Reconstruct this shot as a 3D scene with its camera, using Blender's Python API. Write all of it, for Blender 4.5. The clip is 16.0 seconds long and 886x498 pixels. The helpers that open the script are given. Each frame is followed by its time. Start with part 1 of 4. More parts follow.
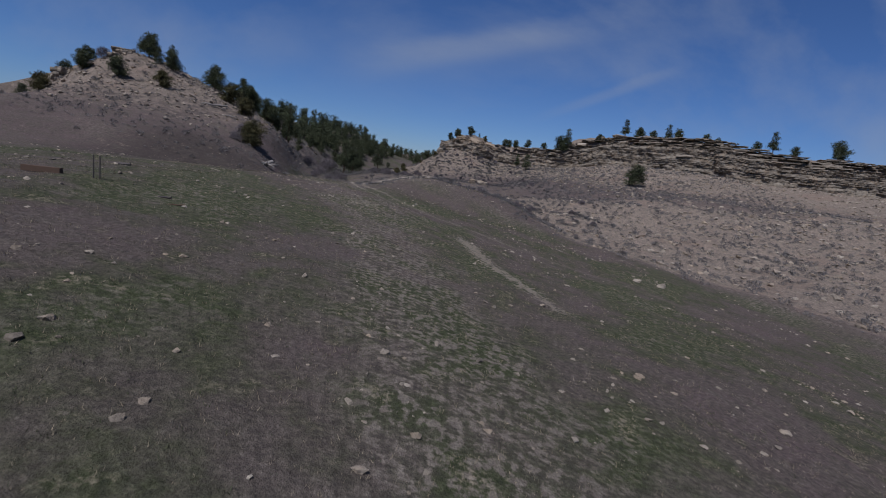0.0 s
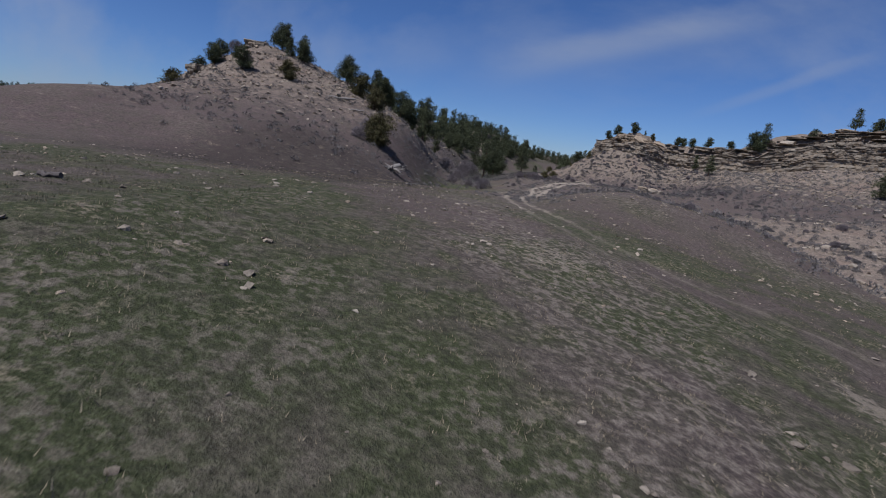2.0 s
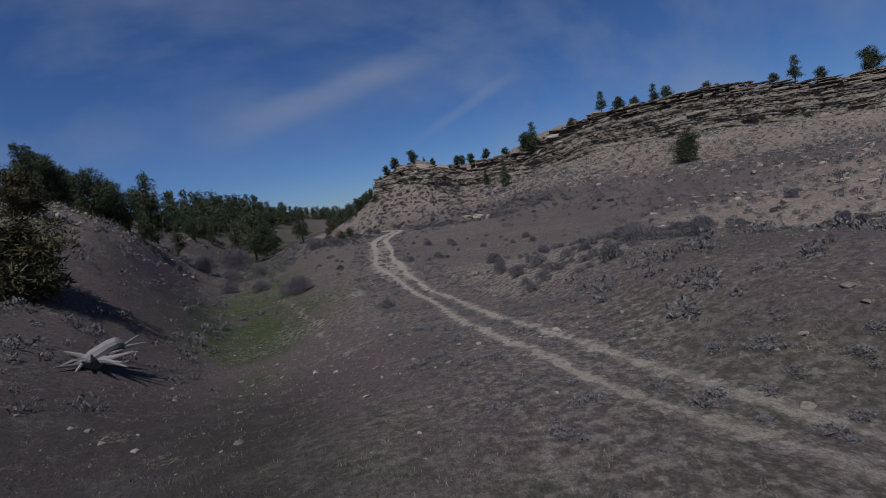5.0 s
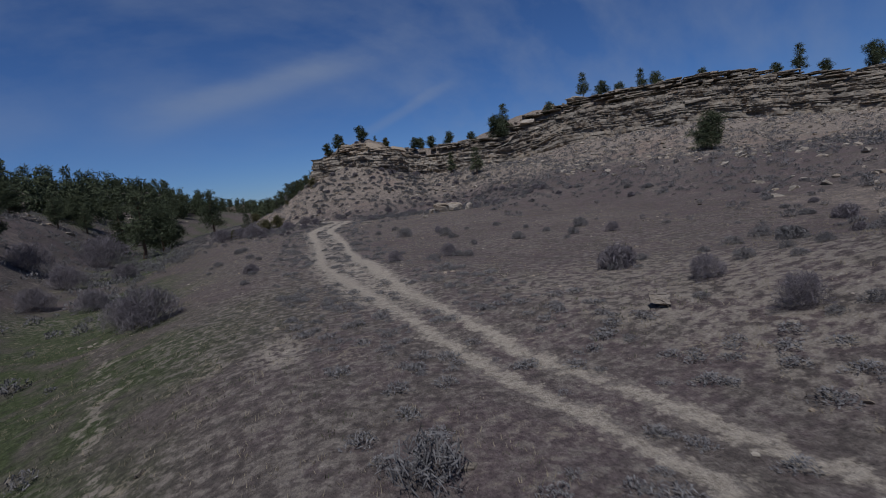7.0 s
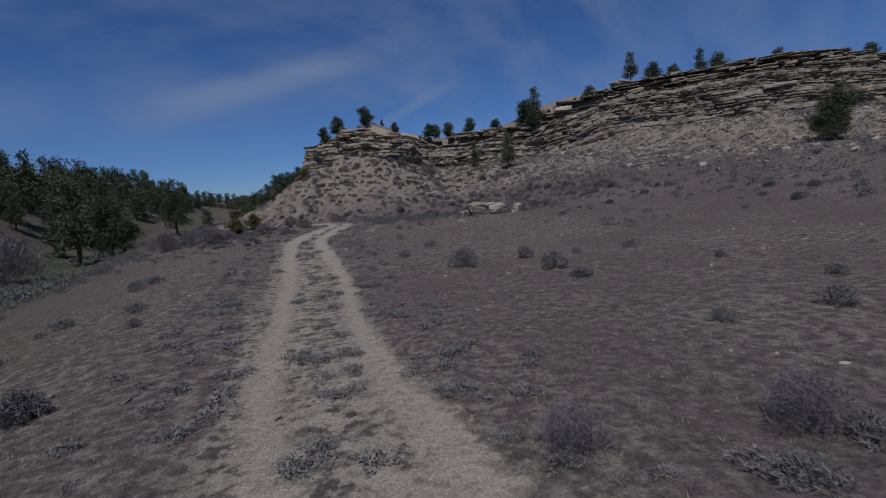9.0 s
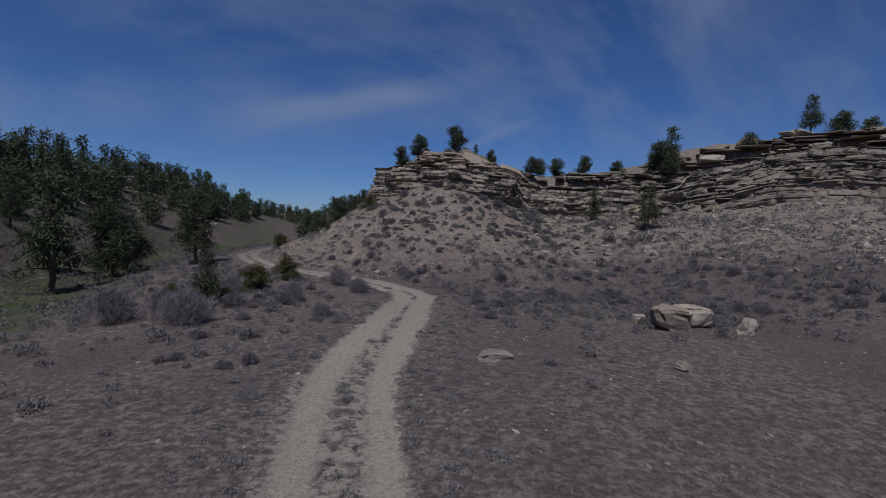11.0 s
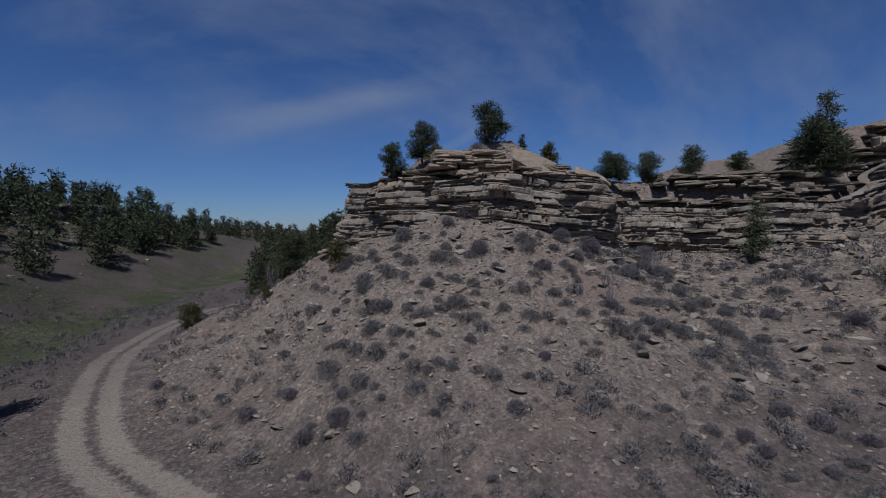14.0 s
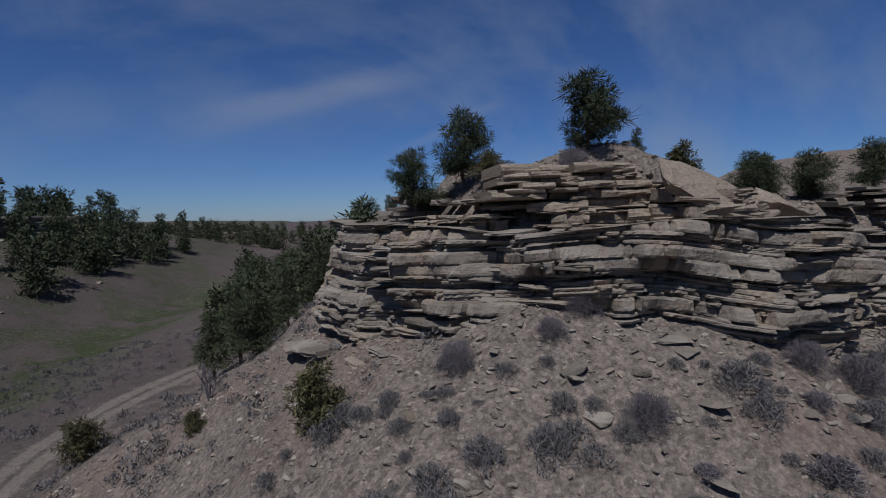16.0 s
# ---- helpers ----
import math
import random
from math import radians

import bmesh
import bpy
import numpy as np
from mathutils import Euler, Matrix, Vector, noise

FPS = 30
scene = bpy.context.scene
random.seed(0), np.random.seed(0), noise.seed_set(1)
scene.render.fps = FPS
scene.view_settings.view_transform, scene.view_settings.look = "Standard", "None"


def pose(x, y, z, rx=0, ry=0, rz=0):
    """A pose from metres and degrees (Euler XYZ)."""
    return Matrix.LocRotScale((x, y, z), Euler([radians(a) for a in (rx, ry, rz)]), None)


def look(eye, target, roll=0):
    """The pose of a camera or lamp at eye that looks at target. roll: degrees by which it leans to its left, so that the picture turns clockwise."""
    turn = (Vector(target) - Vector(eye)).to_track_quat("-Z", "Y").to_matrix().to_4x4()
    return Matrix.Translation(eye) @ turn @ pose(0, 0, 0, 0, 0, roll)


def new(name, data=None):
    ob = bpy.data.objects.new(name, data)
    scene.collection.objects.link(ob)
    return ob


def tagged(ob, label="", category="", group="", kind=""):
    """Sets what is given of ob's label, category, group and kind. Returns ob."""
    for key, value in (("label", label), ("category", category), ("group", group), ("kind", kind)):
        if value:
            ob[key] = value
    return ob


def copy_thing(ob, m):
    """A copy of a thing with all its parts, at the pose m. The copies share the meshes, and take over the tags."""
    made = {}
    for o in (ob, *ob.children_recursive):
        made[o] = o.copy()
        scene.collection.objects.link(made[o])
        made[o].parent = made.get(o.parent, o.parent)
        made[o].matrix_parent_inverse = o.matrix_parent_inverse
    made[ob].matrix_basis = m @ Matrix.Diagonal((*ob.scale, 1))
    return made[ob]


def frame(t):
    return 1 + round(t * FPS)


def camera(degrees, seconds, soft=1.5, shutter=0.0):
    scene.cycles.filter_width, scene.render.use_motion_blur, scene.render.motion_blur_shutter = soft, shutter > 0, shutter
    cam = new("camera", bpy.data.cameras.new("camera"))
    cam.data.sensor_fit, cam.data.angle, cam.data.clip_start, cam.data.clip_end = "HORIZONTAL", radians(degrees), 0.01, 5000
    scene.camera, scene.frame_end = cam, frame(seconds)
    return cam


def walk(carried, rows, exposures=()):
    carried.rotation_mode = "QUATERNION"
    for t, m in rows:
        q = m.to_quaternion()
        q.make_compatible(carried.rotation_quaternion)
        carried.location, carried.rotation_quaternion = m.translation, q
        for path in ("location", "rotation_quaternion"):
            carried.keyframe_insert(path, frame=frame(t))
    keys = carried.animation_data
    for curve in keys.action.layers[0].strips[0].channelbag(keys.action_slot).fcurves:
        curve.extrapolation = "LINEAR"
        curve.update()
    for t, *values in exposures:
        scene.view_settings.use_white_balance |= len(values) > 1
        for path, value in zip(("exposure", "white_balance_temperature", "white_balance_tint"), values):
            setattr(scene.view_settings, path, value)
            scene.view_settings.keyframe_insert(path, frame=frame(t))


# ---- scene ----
cam = camera(84.0, 16.0, soft=1.0, shutter=0.08)

PATH = [
    (0, (0.01, 0.00, 3.80), (0.257, 9.853, 2.110), 7.25),
    (0.5, (-0.47, 4.31, 3.80), (-1.229, 14.133, 2.069), 11.09),
    (1, (-1.28, 8.45, 3.62), (-3.020, 18.126, 1.796), 12.89),
    (1.5, (-2.54, 12.43, 3.44), (-4.885, 21.954, 1.481), 10.92),
    (2, (-4.24, 16.46, 3.47), (-6.599, 25.978, 1.496), 7.16),
    (2.5, (-6.24, 20.77, 3.69), (-8.575, 30.441, 2.707), 0.01),
    (3, (-8.15, 25.11, 3.85), (-10.228, 34.876, 3.223), -10.50),
    (3.5, (-9.87, 29.55, 4.09), (-11.096, 39.468, 3.629), -12.97),
    (4, (-11.23, 33.76, 4.41), (-11.056, 43.716, 3.491), -10.10),
    (4.5, (-12.33, 37.76, 4.62), (-11.197, 47.634, 3.550), -8.16),
    (4.7, (-12.76, 39.33, 4.61), (-11.112, 49.141, 3.609), -8.88),
    (6.8, (-12.04, 59.76, 2.36), (-8.630, 69.092, 1.205), -6.15),
    (7, (-11.85, 61.48, 2.33), (-8.420, 70.806, 1.209), -6.19),
    (7.5, (-11.35, 65.75, 2.33), (-7.913, 75.081, 1.249), -5.86),
    (8, (-10.68, 69.74, 2.30), (-7.207, 79.055, 1.248), -5.18),
    (8.5, (-9.91, 73.62, 2.27), (-6.429, 82.933, 1.200), -4.73),
    (9, (-9.25, 77.38, 2.18), (-5.764, 86.686, 1.072), -4.79),
    (9.2, (-9.06, 78.87, 2.12), (-5.539, 88.168, 1.018), -4.59),
    (11.3, (-7.05, 98.17, 4.72), (-4.647, 107.871, 4.294), 3.19),
    (11.5, (-6.76, 99.96, 5.00), (-4.310, 109.646, 4.538), 2.90),
    (12, (-6.08, 104.36, 5.67), (-3.587, 114.031, 5.159), 2.54),
    (12.5, (-5.51, 108.64, 6.21), (-2.903, 118.280, 5.714), 1.03),
    (13, (-5.01, 112.77, 6.74), (-2.337, 122.395, 6.234), 0.07),
    (13.5, (-4.52, 116.88, 7.31), (-1.786, 126.484, 6.840), 0.16),
    (14, (-4.08, 120.83, 7.90), (-1.324, 130.428, 7.454), -0.17),
    (14.5, (-3.74, 124.66, 8.57), (-0.972, 134.263, 8.091), -0.53),
    (15, (-3.33, 128.27, 9.29), (-0.516, 137.853, 8.740), -0.66),
    (15.5, (-2.88, 131.88, 10.19), (0.007, 141.437, 9.581), -1.19),
    (16, (-2.48, 135.40, 11.05), (0.393, 144.958, 10.339), -1.53),
]
walk(cam, [(t, look(eye, target, roll)) for t, eye, target, roll in PATH], [(0.0, 0.0, 5650, 13), (1.0, 0.08, 5680, 13), (2.3, 0.3, 5720, 13), (4.0, -0.16, 5600, 12), (8.0, -0.18, 5520, 10), (12.0, -0.22, 5500, 12), (14.0, -0.24, 5500, 12), (16.0, -0.22, 5540, 11)])

# ---- world and sun ----
SUN_AZ, SUN_EL = radians(214.0), radians(60.0)      # azimuth clockwise from +y
world = bpy.data.worlds.new("sky")
scene.world = world
world.use_nodes = True
wn, wl = world.node_tree.nodes, world.node_tree.links
wn.clear()
w_out = wn.new("ShaderNodeOutputWorld")
w_bg = wn.new("ShaderNodeBackground")
w_sky = wn.new("ShaderNodeTexSky")
w_sky.sky_type = "NISHITA"
w_sky.sun_disc = False
w_sky.sun_elevation, w_sky.sun_rotation = SUN_EL, SUN_AZ
w_sky.altitude, w_sky.air_density, w_sky.dust_density, w_sky.ozone_density = 1500, 1.0, 0.3, 4.0
w_bg.inputs["Strength"].default_value = 0.051
# thin high cloud in long streaks
w_co = wn.new("ShaderNodeTexCoord")
w_map = wn.new("ShaderNodeMapping")
w_map.inputs["Rotation"].default_value = (radians(12), radians(28), radians(35))
w_map.inputs["Scale"].default_value = (1.0, 5.0, 3.2)
w_n1, w_n2 = wn.new("ShaderNodeTexNoise"), wn.new("ShaderNodeTexNoise")
w_n1.inputs["Scale"].default_value, w_n1.inputs["Detail"].default_value, w_n1.inputs["Roughness"].default_value = 1.6, 7.0, 0.55
w_n2.inputs["Scale"].default_value, w_n2.inputs["Detail"].default_value = 1.1, 3.0
w_r1 = wn.new("ShaderNodeMapRange")
w_r1.inputs[1].default_value, w_r1.inputs[2].default_value, w_r1.inputs[4].default_value = 0.44, 0.80, 0.6
w_r2 = wn.new("ShaderNodeMapRange")
w_r2.inputs[1].default_value, w_r2.inputs[2].default_value = 0.36, 0.62
w_mul = wn.new("ShaderNodeMath")
w_mul.operation = "MULTIPLY"
w_mix = wn.new("ShaderNodeMix")
w_mix.data_type = "RGBA"
w_mix.inputs[7].default_value = (5.2, 5.6, 6.4, 1)
wl.new(w_co.outputs["Generated"], w_map.inputs[0])
wl.new(w_map.outputs[0], w_n1.inputs["Vector"])
wl.new(w_co.outputs["Generated"], w_n2.inputs["Vector"])
wl.new(w_n1.outputs["Fac"], w_r1.inputs[0])
wl.new(w_n2.outputs["Fac"], w_r2.inputs[0])
wl.new(w_r1.outputs[0], w_mul.inputs[0])
wl.new(w_r2.outputs[0], w_mul.inputs[1])


def streak(a, b, wide, gain, fade=0.35):
    """A straight cloud streak in the sky between two ways, as a factor."""
    a, b = Vector(a).normalized(), Vector(b).normalized()
    pole, mid, ahead = a.cross(b).normalized(), (a + b).normalized(), (b - a).normalized()
    half = (b - a).length / 2

    def dot(v):
        n = wn.new("ShaderNodeVectorMath")
        n.operation = "DOT_PRODUCT"
        n.inputs[1].default_value = v
        wl.new(w_co.outputs["Generated"], n.inputs[0])
        return n.outputs["Value"]

    def calc(op, p, q):
        n = wn.new("ShaderNodeMath")
        n.operation = op
        for k, v in enumerate((p, q)):
            if isinstance(v, (int, float)):
                n.inputs[k].default_value = v
            else:
                wl.new(v, n.inputs[k])
        return n.outputs[0]

    def bell(v, size):
        r = wn.new("ShaderNodeMapRange")
        r.interpolation_type = "SMOOTHERSTEP"
        for k, q in zip((1, 2, 3, 4), (size, 0.0, 0.0, 1.0)):
            r.inputs[k].default_value = q
        wl.new(calc("ABSOLUTE", v, 0.0), r.inputs[0])
        return r.outputs[0]

    across = calc("ADD", dot(pole), calc("MULTIPLY", calc("SUBTRACT", w_n1.outputs["Fac"], 0.5), wide * 1.2))
    fac = calc("MULTIPLY", bell(across, wide), bell(dot(ahead), half * (1 + fade)))
    fac = calc("MULTIPLY", fac, calc("GREATER_THAN", dot(mid), 0.3))
    return calc("MULTIPLY", fac, calc("MULTIPLY", w_n1.outputs["Fac"], gain))


w_sum = w_mul.outputs[0]
for line in (((-0.20, 0.975, 0.15), (0.36, 0.89, 0.30), 0.045, 0.62), ((0.17, 0.975, 0.11), (0.40, 0.90, 0.215), 0.016, 0.5)):
    w_add = wn.new("ShaderNodeMath")
    w_add.operation, w_add.use_clamp = "ADD", True
    wl.new(w_sum, w_add.inputs[0])
    wl.new(streak(*line), w_add.inputs[1])
    w_sum = w_add.outputs[0]
wl.new(w_sum, w_mix.inputs[0])
w_tint = wn.new("ShaderNodeMix")
w_tint.data_type, w_tint.blend_type = "RGBA", "MULTIPLY"
w_tint.inputs[0].default_value = 1.0
w_tint.inputs[7].default_value = (0.74, 0.88, 1.14, 1)
wl.new(w_sky.outputs[0], w_tint.inputs[6])
wl.new(w_tint.outputs[2], w_mix.inputs[6])
wl.new(w_mix.outputs[2], w_bg.inputs[0])
wl.new(w_bg.outputs[0], w_out.inputs[0])

sun_data = bpy.data.lights.new("sun", "SUN")
sun_data.energy, sun_data.angle, sun_data.color = 3.8, radians(0.6), (1.0, 0.95, 0.88)
sun = new("sun", sun_data)
sun_way = Vector((math.sin(SUN_AZ) * math.cos(SUN_EL), math.cos(SUN_AZ) * math.cos(SUN_EL), math.sin(SUN_EL)))
sun.rotation_euler = sun_way.to_track_quat("Z", "Y").to_euler()


# ---- noise for the plan ----
_tab = np.random.RandomState(7).rand(256, 256)


def vnoise(x, y):
    xi, yi = np.floor(x).astype(int), np.floor(y).astype(int)
    u, v = x - xi, y - yi
    u, v = u * u * (3 - 2 * u), v * v * (3 - 2 * v)
    a, b = _tab[xi & 255, yi & 255], _tab[(xi + 1) & 255, yi & 255]
    c, d = _tab[xi & 255, (yi + 1) & 255], _tab[(xi + 1) & 255, (yi + 1) & 255]
    return (a * (1 - u) + b * u) * (1 - v) + (c * (1 - u) + d * u) * v


def fbm(x, y, octaves=4):
    x, y = np.asarray(x, float), np.asarray(y, float)
    out, amp = 0 * x, 0.5
    for o in range(octaves):
        out = out + amp * (vnoise(x * 2 ** o + 17 * o, y * 2 ** o + 31 * o) - 0.5)
        amp *= 0.5
    return out


def ramp(v, a, b):
    u = np.clip((v - a) / (b - a), 0, 1)
    return u * u * (3 - 2 * u)


# ---- the plan: polylines in metres ----
ROAD = [(17, 25), (4, 30), (-2.2, 34.4), (-4.6, 38.5), (-6.5, 43.8), (-7.9, 49), (-8.5, 56), (-8.0, 64.5), (-8.4, 70), (-8.5, 76), (-8.6, 82), (-8.4, 87), (-7.7, 92.4), (-7.4, 97), (-6.9, 104), (-6.4, 109),
        (-4.0, 115), (-2.3, 120), (-1.8, 124.5), (-3.7, 129.5), (-7.1, 135), (-11.2, 140.5), (-14, 149), (-15.2, 157), (-14.4, 166), (-11, 173), (-7, 181), (-8, 200)]
CLIFF = [(20, 330), (14, 260), (11, 210), (6, 180), (2.5, 165), (-0.6, 156), (0.4, 151.5), (3.6, 147.3), (8.5, 145.2), (12.6, 146), (15.5, 148.6),
         (19, 149), (23, 146.5), (27, 144.5), (32, 146), (38, 147), (44, 142.5), (50, 137), (57, 129), (66, 122), (78, 116), (98, 107), (140, 92), (220, 70)]
# worn bare strips in the meadow
BARE = [(-8.5, 62), (-9.0, 50), (-8.6, 40), (-7.2, 34.5), (-4.5, 29.5), (-2.4, 24), (-1, 17), (0.5, 10), (2, 2)]
# the two wheel ruts where they part and wander
RUT_L = [(16, 24), (3.6, 29.4), (-2.6, 33.6), (-5.2, 38.0), (-7.1, 43.8), (-7.7, 45.8), (-8.5, 49), (-9.0, 56), (-8.45, 64.5), (-8.75, 67.5), (-8.9, 71), (-9.05, 76), (-9.3, 80),
         (-9.45, 84), (-9.1, 87), (-8.6, 92), (-8.2, 97), (-7.7, 104), (-7.15, 109), (-6.5, 111.4), (-5.2, 115), (-3.5, 120)]
RUT_R = [(17, 26), (4.4, 30.6), (-1.8, 35.2), (-4.0, 39.0), (-5.9, 43.6), (-6.9, 46), (-7.4, 49.2), (-8.0, 55.5), (-7.55, 64.5), (-7.9, 67.6), (-8.05, 71), (-8.05, 76), (-7.75, 81),
         (-7.7, 86), (-6.9, 92.3), (-6.6, 97), (-6.1, 104), (-5.5, 109), (-4.8, 111), (-4.0, 114), (-2.2, 120)]
# foot of the stony slope south-east of the track, and a trodden footpath by the ravine
TOE = [(-3, 46), (6, 41), (15, 40), (22, 36), (26, 29), (30, 18), (40, -10)]
FOOT = [(-12.5, 57), (-13.6, 63), (-14.4, 69), (-15.0, 71.5), (-15.7, 74.6), (-17.0, 80)]
STREAK = [(1.6, 27.5), (2.6, 24.2), (3.8, 21), (5.0, 17.5)]
RIDGE = [(-50.5, 82), (-54, 116), (-60, 160), (-62, 200), (-54, 245), (-36, 295), (-10, 345), (60, 400)]
RAVINE = [(-13, 36), (-15.2, 52), (-17.2, 66), (-18.8, 76), (-21.5, 92), (-25, 120), (-28, 145), (-26, 185), (-16, 230)]


def poly_dist(x, y, pts):
    """Distance to a polyline, signed (positive on its right-hand side), and the run along it."""
    best, sign, run = np.full(np.shape(x), 1e9), np.zeros(np.shape(x)), np.zeros(np.shape(x))
    total = 0.0
    for (ax, ay), (bx, by) in zip(pts[:-1], pts[1:]):
        dx, dy = bx - ax, by - ay
        n = math.hypot(dx, dy)
        u = np.clip(((x - ax) * dx + (y - ay) * dy) / n ** 2, 0, 1)
        d = np.hypot(x - ax - u * dx, y - ay - u * dy)
        near = d < best
        best = np.where(near, d, best)
        sign = np.where(near, np.sign((x - ax) * dy - (y - ay) * dx), sign)
        run = np.where(near, total + u * n, run)
        total += n
    return best, sign, run


def smooth_line(pts, step):
    """A polyline rounded by Catmull-Rom, at even steps."""
    p = [np.array(q, float) for q in pts]
    p = [2 * p[0] - p[1]] + p + [2 * p[-1] - p[-2]]
    out = []
    for a, b, c, d in zip(p[:-3], p[1:-2], p[2:-1], p[3:]):
        n = max(1, int(np.linalg.norm(c - b) / step))
        for k in range(n):
            u = k / n
            out.append(tuple(0.5 * (2 * b + (c - a) * u + (2 * a - 5 * b + 4 * c - d) * u ** 2 + (3 * b - a - 3 * c + d) * u ** 3)))
    out.append(tuple(p[-2]))
    return out


ROAD_S = smooth_line(ROAD, 2.0)
TURN = [p for p in ROAD_S if p[1] > 121]
AHEAD = list(zip(TURN[:-1], TURN[1:]))


def beside(pts, off):
    """A rut's line, carried on past the bend at a set distance from the track's middle."""
    tail = [((a[0] + b[0]) / 2 + off * (b[1] - a[1]) / math.dist(a, b), (a[1] + b[1]) / 2 - off * (b[0] - a[0]) / math.dist(a, b)) for a, b in AHEAD]
    return smooth_line(pts + tail, 1.5)


RUT_LS, RUT_RS = beside(RUT_L, -0.62), beside(RUT_R, 0.62)


def cliff_base(x):
    return 7.7 + 0.7 * np.exp(-((x - 4.5) / 3.5) ** 2) - 1.0 * ramp(x, 10, 16) + 3.0 * ramp(x, 32, 50) - 1.2 * ramp(x, 62, 76)


def cliff_top(x):
    return 10.8 - 1.3 * ramp(x, 10, 17) + 4.6 * ramp(x, 31, 42) + 1.6 * ramp(x, 38, 52) - 2.2 * ramp(x, 66, 80)


def plan_height(x, y):
    x, y = np.asarray(x, float), np.asarray(y, float)
    z = -0.2 + 1.2 * ramp(y, 66, 48) - 0.5 * ramp(y, 40, 20) + 0.35 * ramp(y, 85, 115)
    z = z - 0.16 * np.clip(x + 4, -8, 0) * ramp(y, 50, 20) - 0.16 * np.clip(x + 4, 0, 27) * ramp(y, 74, 46)
    # bank to the right of the road
    z = z + 1.7 * ramp(x, -7, 0) * ramp(x, 14, 5) * ramp(y, 40, 50) * ramp(y, 74, 62)
    # hill on the left
    d, s, run = poly_dist(x, y, RIDGE)
    d = d * (1 + 0.35 * fbm(x / 22, y / 22, 3)) + 2 * fbm(x / 6, y / 6, 3)
    top = 15.2 - 4.4 * ramp(run, 6, 32) + 2.2 * ramp(run, 60, 115) - 9.0 * ramp(run, 172, 245)
    wide = 46 - 13 * ramp(run, 12, 40) + 2 * ramp(run, 80, 150)
    wide = np.where((run < 0.01) & (x < -46), 26, wide)
    rd, rs, _ = poly_dist(x, y, RAVINE)
    beyond = np.maximum(ramp(-rd * rs, -3, 8), ramp(y, 46, 34))
    z = z + beyond * top * np.clip(1 - np.maximum(d - 1.0, 0) / wide, 0, 1) ** 1.25
    # ravine
    gully = np.exp(-(rd / (4.2 + 3.2 * ramp(y, 72, 100))) ** 2) * ramp(y, 46, 68)
    z = z * (1 - gully) + (-1.5 - 0.7 * ramp(y, 95, 135)) * gully
    # mesa on the right: an apron and scree below the cliff line, a plateau behind it
    d, s, run = poly_dist(x, y, CLIFF)
    sd = -d * s
    n = fbm(x / 7, y / 7, 4)
    front = np.maximum(-sd + 0.6, 0)
    z = z + 6.0 * np.clip(1 - front / 80, 0, 1) * ramp(x, 12, 34)
    width = 13 + 7 * ramp(x, -6, 1) + 6 * n + 6 * ramp(x, 20, 50)
    scree = (cliff_base(x) - z) * np.clip(1 - front / width, 0, 1) ** 1.2
    z_front = z + scree * (1 + 0.25 * n)
    back = np.maximum(sd - 0.9, 0)
    wall = cliff_top(x) - cliff_base(x)
    z_back = cliff_base(x) - 0.3 + wall * np.clip(back / (0.22 * wall + 0.5), 0, 1)
    rim = np.maximum(back - 0.22 * wall - 0.5, 0)
    z_back = z_back + 0.7 * ramp(rim, 0.2, 2.0) + 1.9 * ramp(rim, 0.6, 3.2) * (1 + 1.2 * n) - 0.11 * np.clip(rim - 5, 0, 60) + 0.35 * np.exp(-((x - 9) ** 2 + (y - 151) ** 2) / 22)
    z = np.where(sd > 0.9, z_back, z_front)
    # far country
    far = np.hypot(x, y - 80)
    z = z + 13 * ramp(far, 380, 640) * ramp(-x, 60, 420) * (0.7 + 1.2 * fbm(x / 160, y / 160, 3)) - 6 * ramp(far, 300, 900) * ramp(x, -60, 0)
    # unevenness
    z = z + 0.22 * fbm(x / 2.6, y / 2.6, 4) + 0.5 * fbm(x / 11, y / 11, 3)
    # broken relief on the stony slope, and a small eroded gully beside the bend of the track
    d, s, _ = poly_dist(x, y, TOE)
    z = z + 2.4 * ramp(-d * s, 1, 14) * ramp(x, 8, 24) * ramp(y, 100, 70) * (fbm(x / 7 + 3, y / 7, 4) + 0.12)
    z = z - 1.1 * np.exp(-((x + 13.2) / 1.9) ** 2 - ((y - 126.5) / 4.2) ** 2)
    # the track lies in a slight hollow
    d, _, _ = poly_dist(x, y, ROAD)
    z = z - 0.12 * np.exp(-(d / 1.6) ** 2)
    return z


def one_height(x, y):
    return float(plan_height(np.array([x]), np.array([y]))[0])


# ---- materials ----
def material(name, build, rough=0.95, spec=0.15):
    m = bpy.data.materials.new(name)
    m.use_nodes = True
    nt = m.node_tree
    b = nt.nodes["Principled BSDF"]
    b.inputs["Roughness"].default_value = rough
    b.inputs["Specular IOR Level"].default_value = spec
    build(nt, b)
    return m


def n_noise(nt, vec, scale, detail=5.0, rough=0.6):
    n = nt.nodes.new("ShaderNodeTexNoise")
    n.inputs["Scale"].default_value, n.inputs["Detail"].default_value, n.inputs["Roughness"].default_value = scale, detail, rough
    nt.links.new(vec, n.inputs["Vector"])
    return n.outputs["Fac"]


def n_ramp(nt, fac, stops):
    n = nt.nodes.new("ShaderNodeValToRGB")
    e = n.color_ramp.elements
    while len(e) < len(stops):
        e.new(0.5)
    for k, (p, c) in enumerate(stops):
        e[k].position, e[k].color = p, (*c, 1) if len(c) == 3 else c
    nt.links.new(fac, n.inputs[0])
    return n.outputs[0]


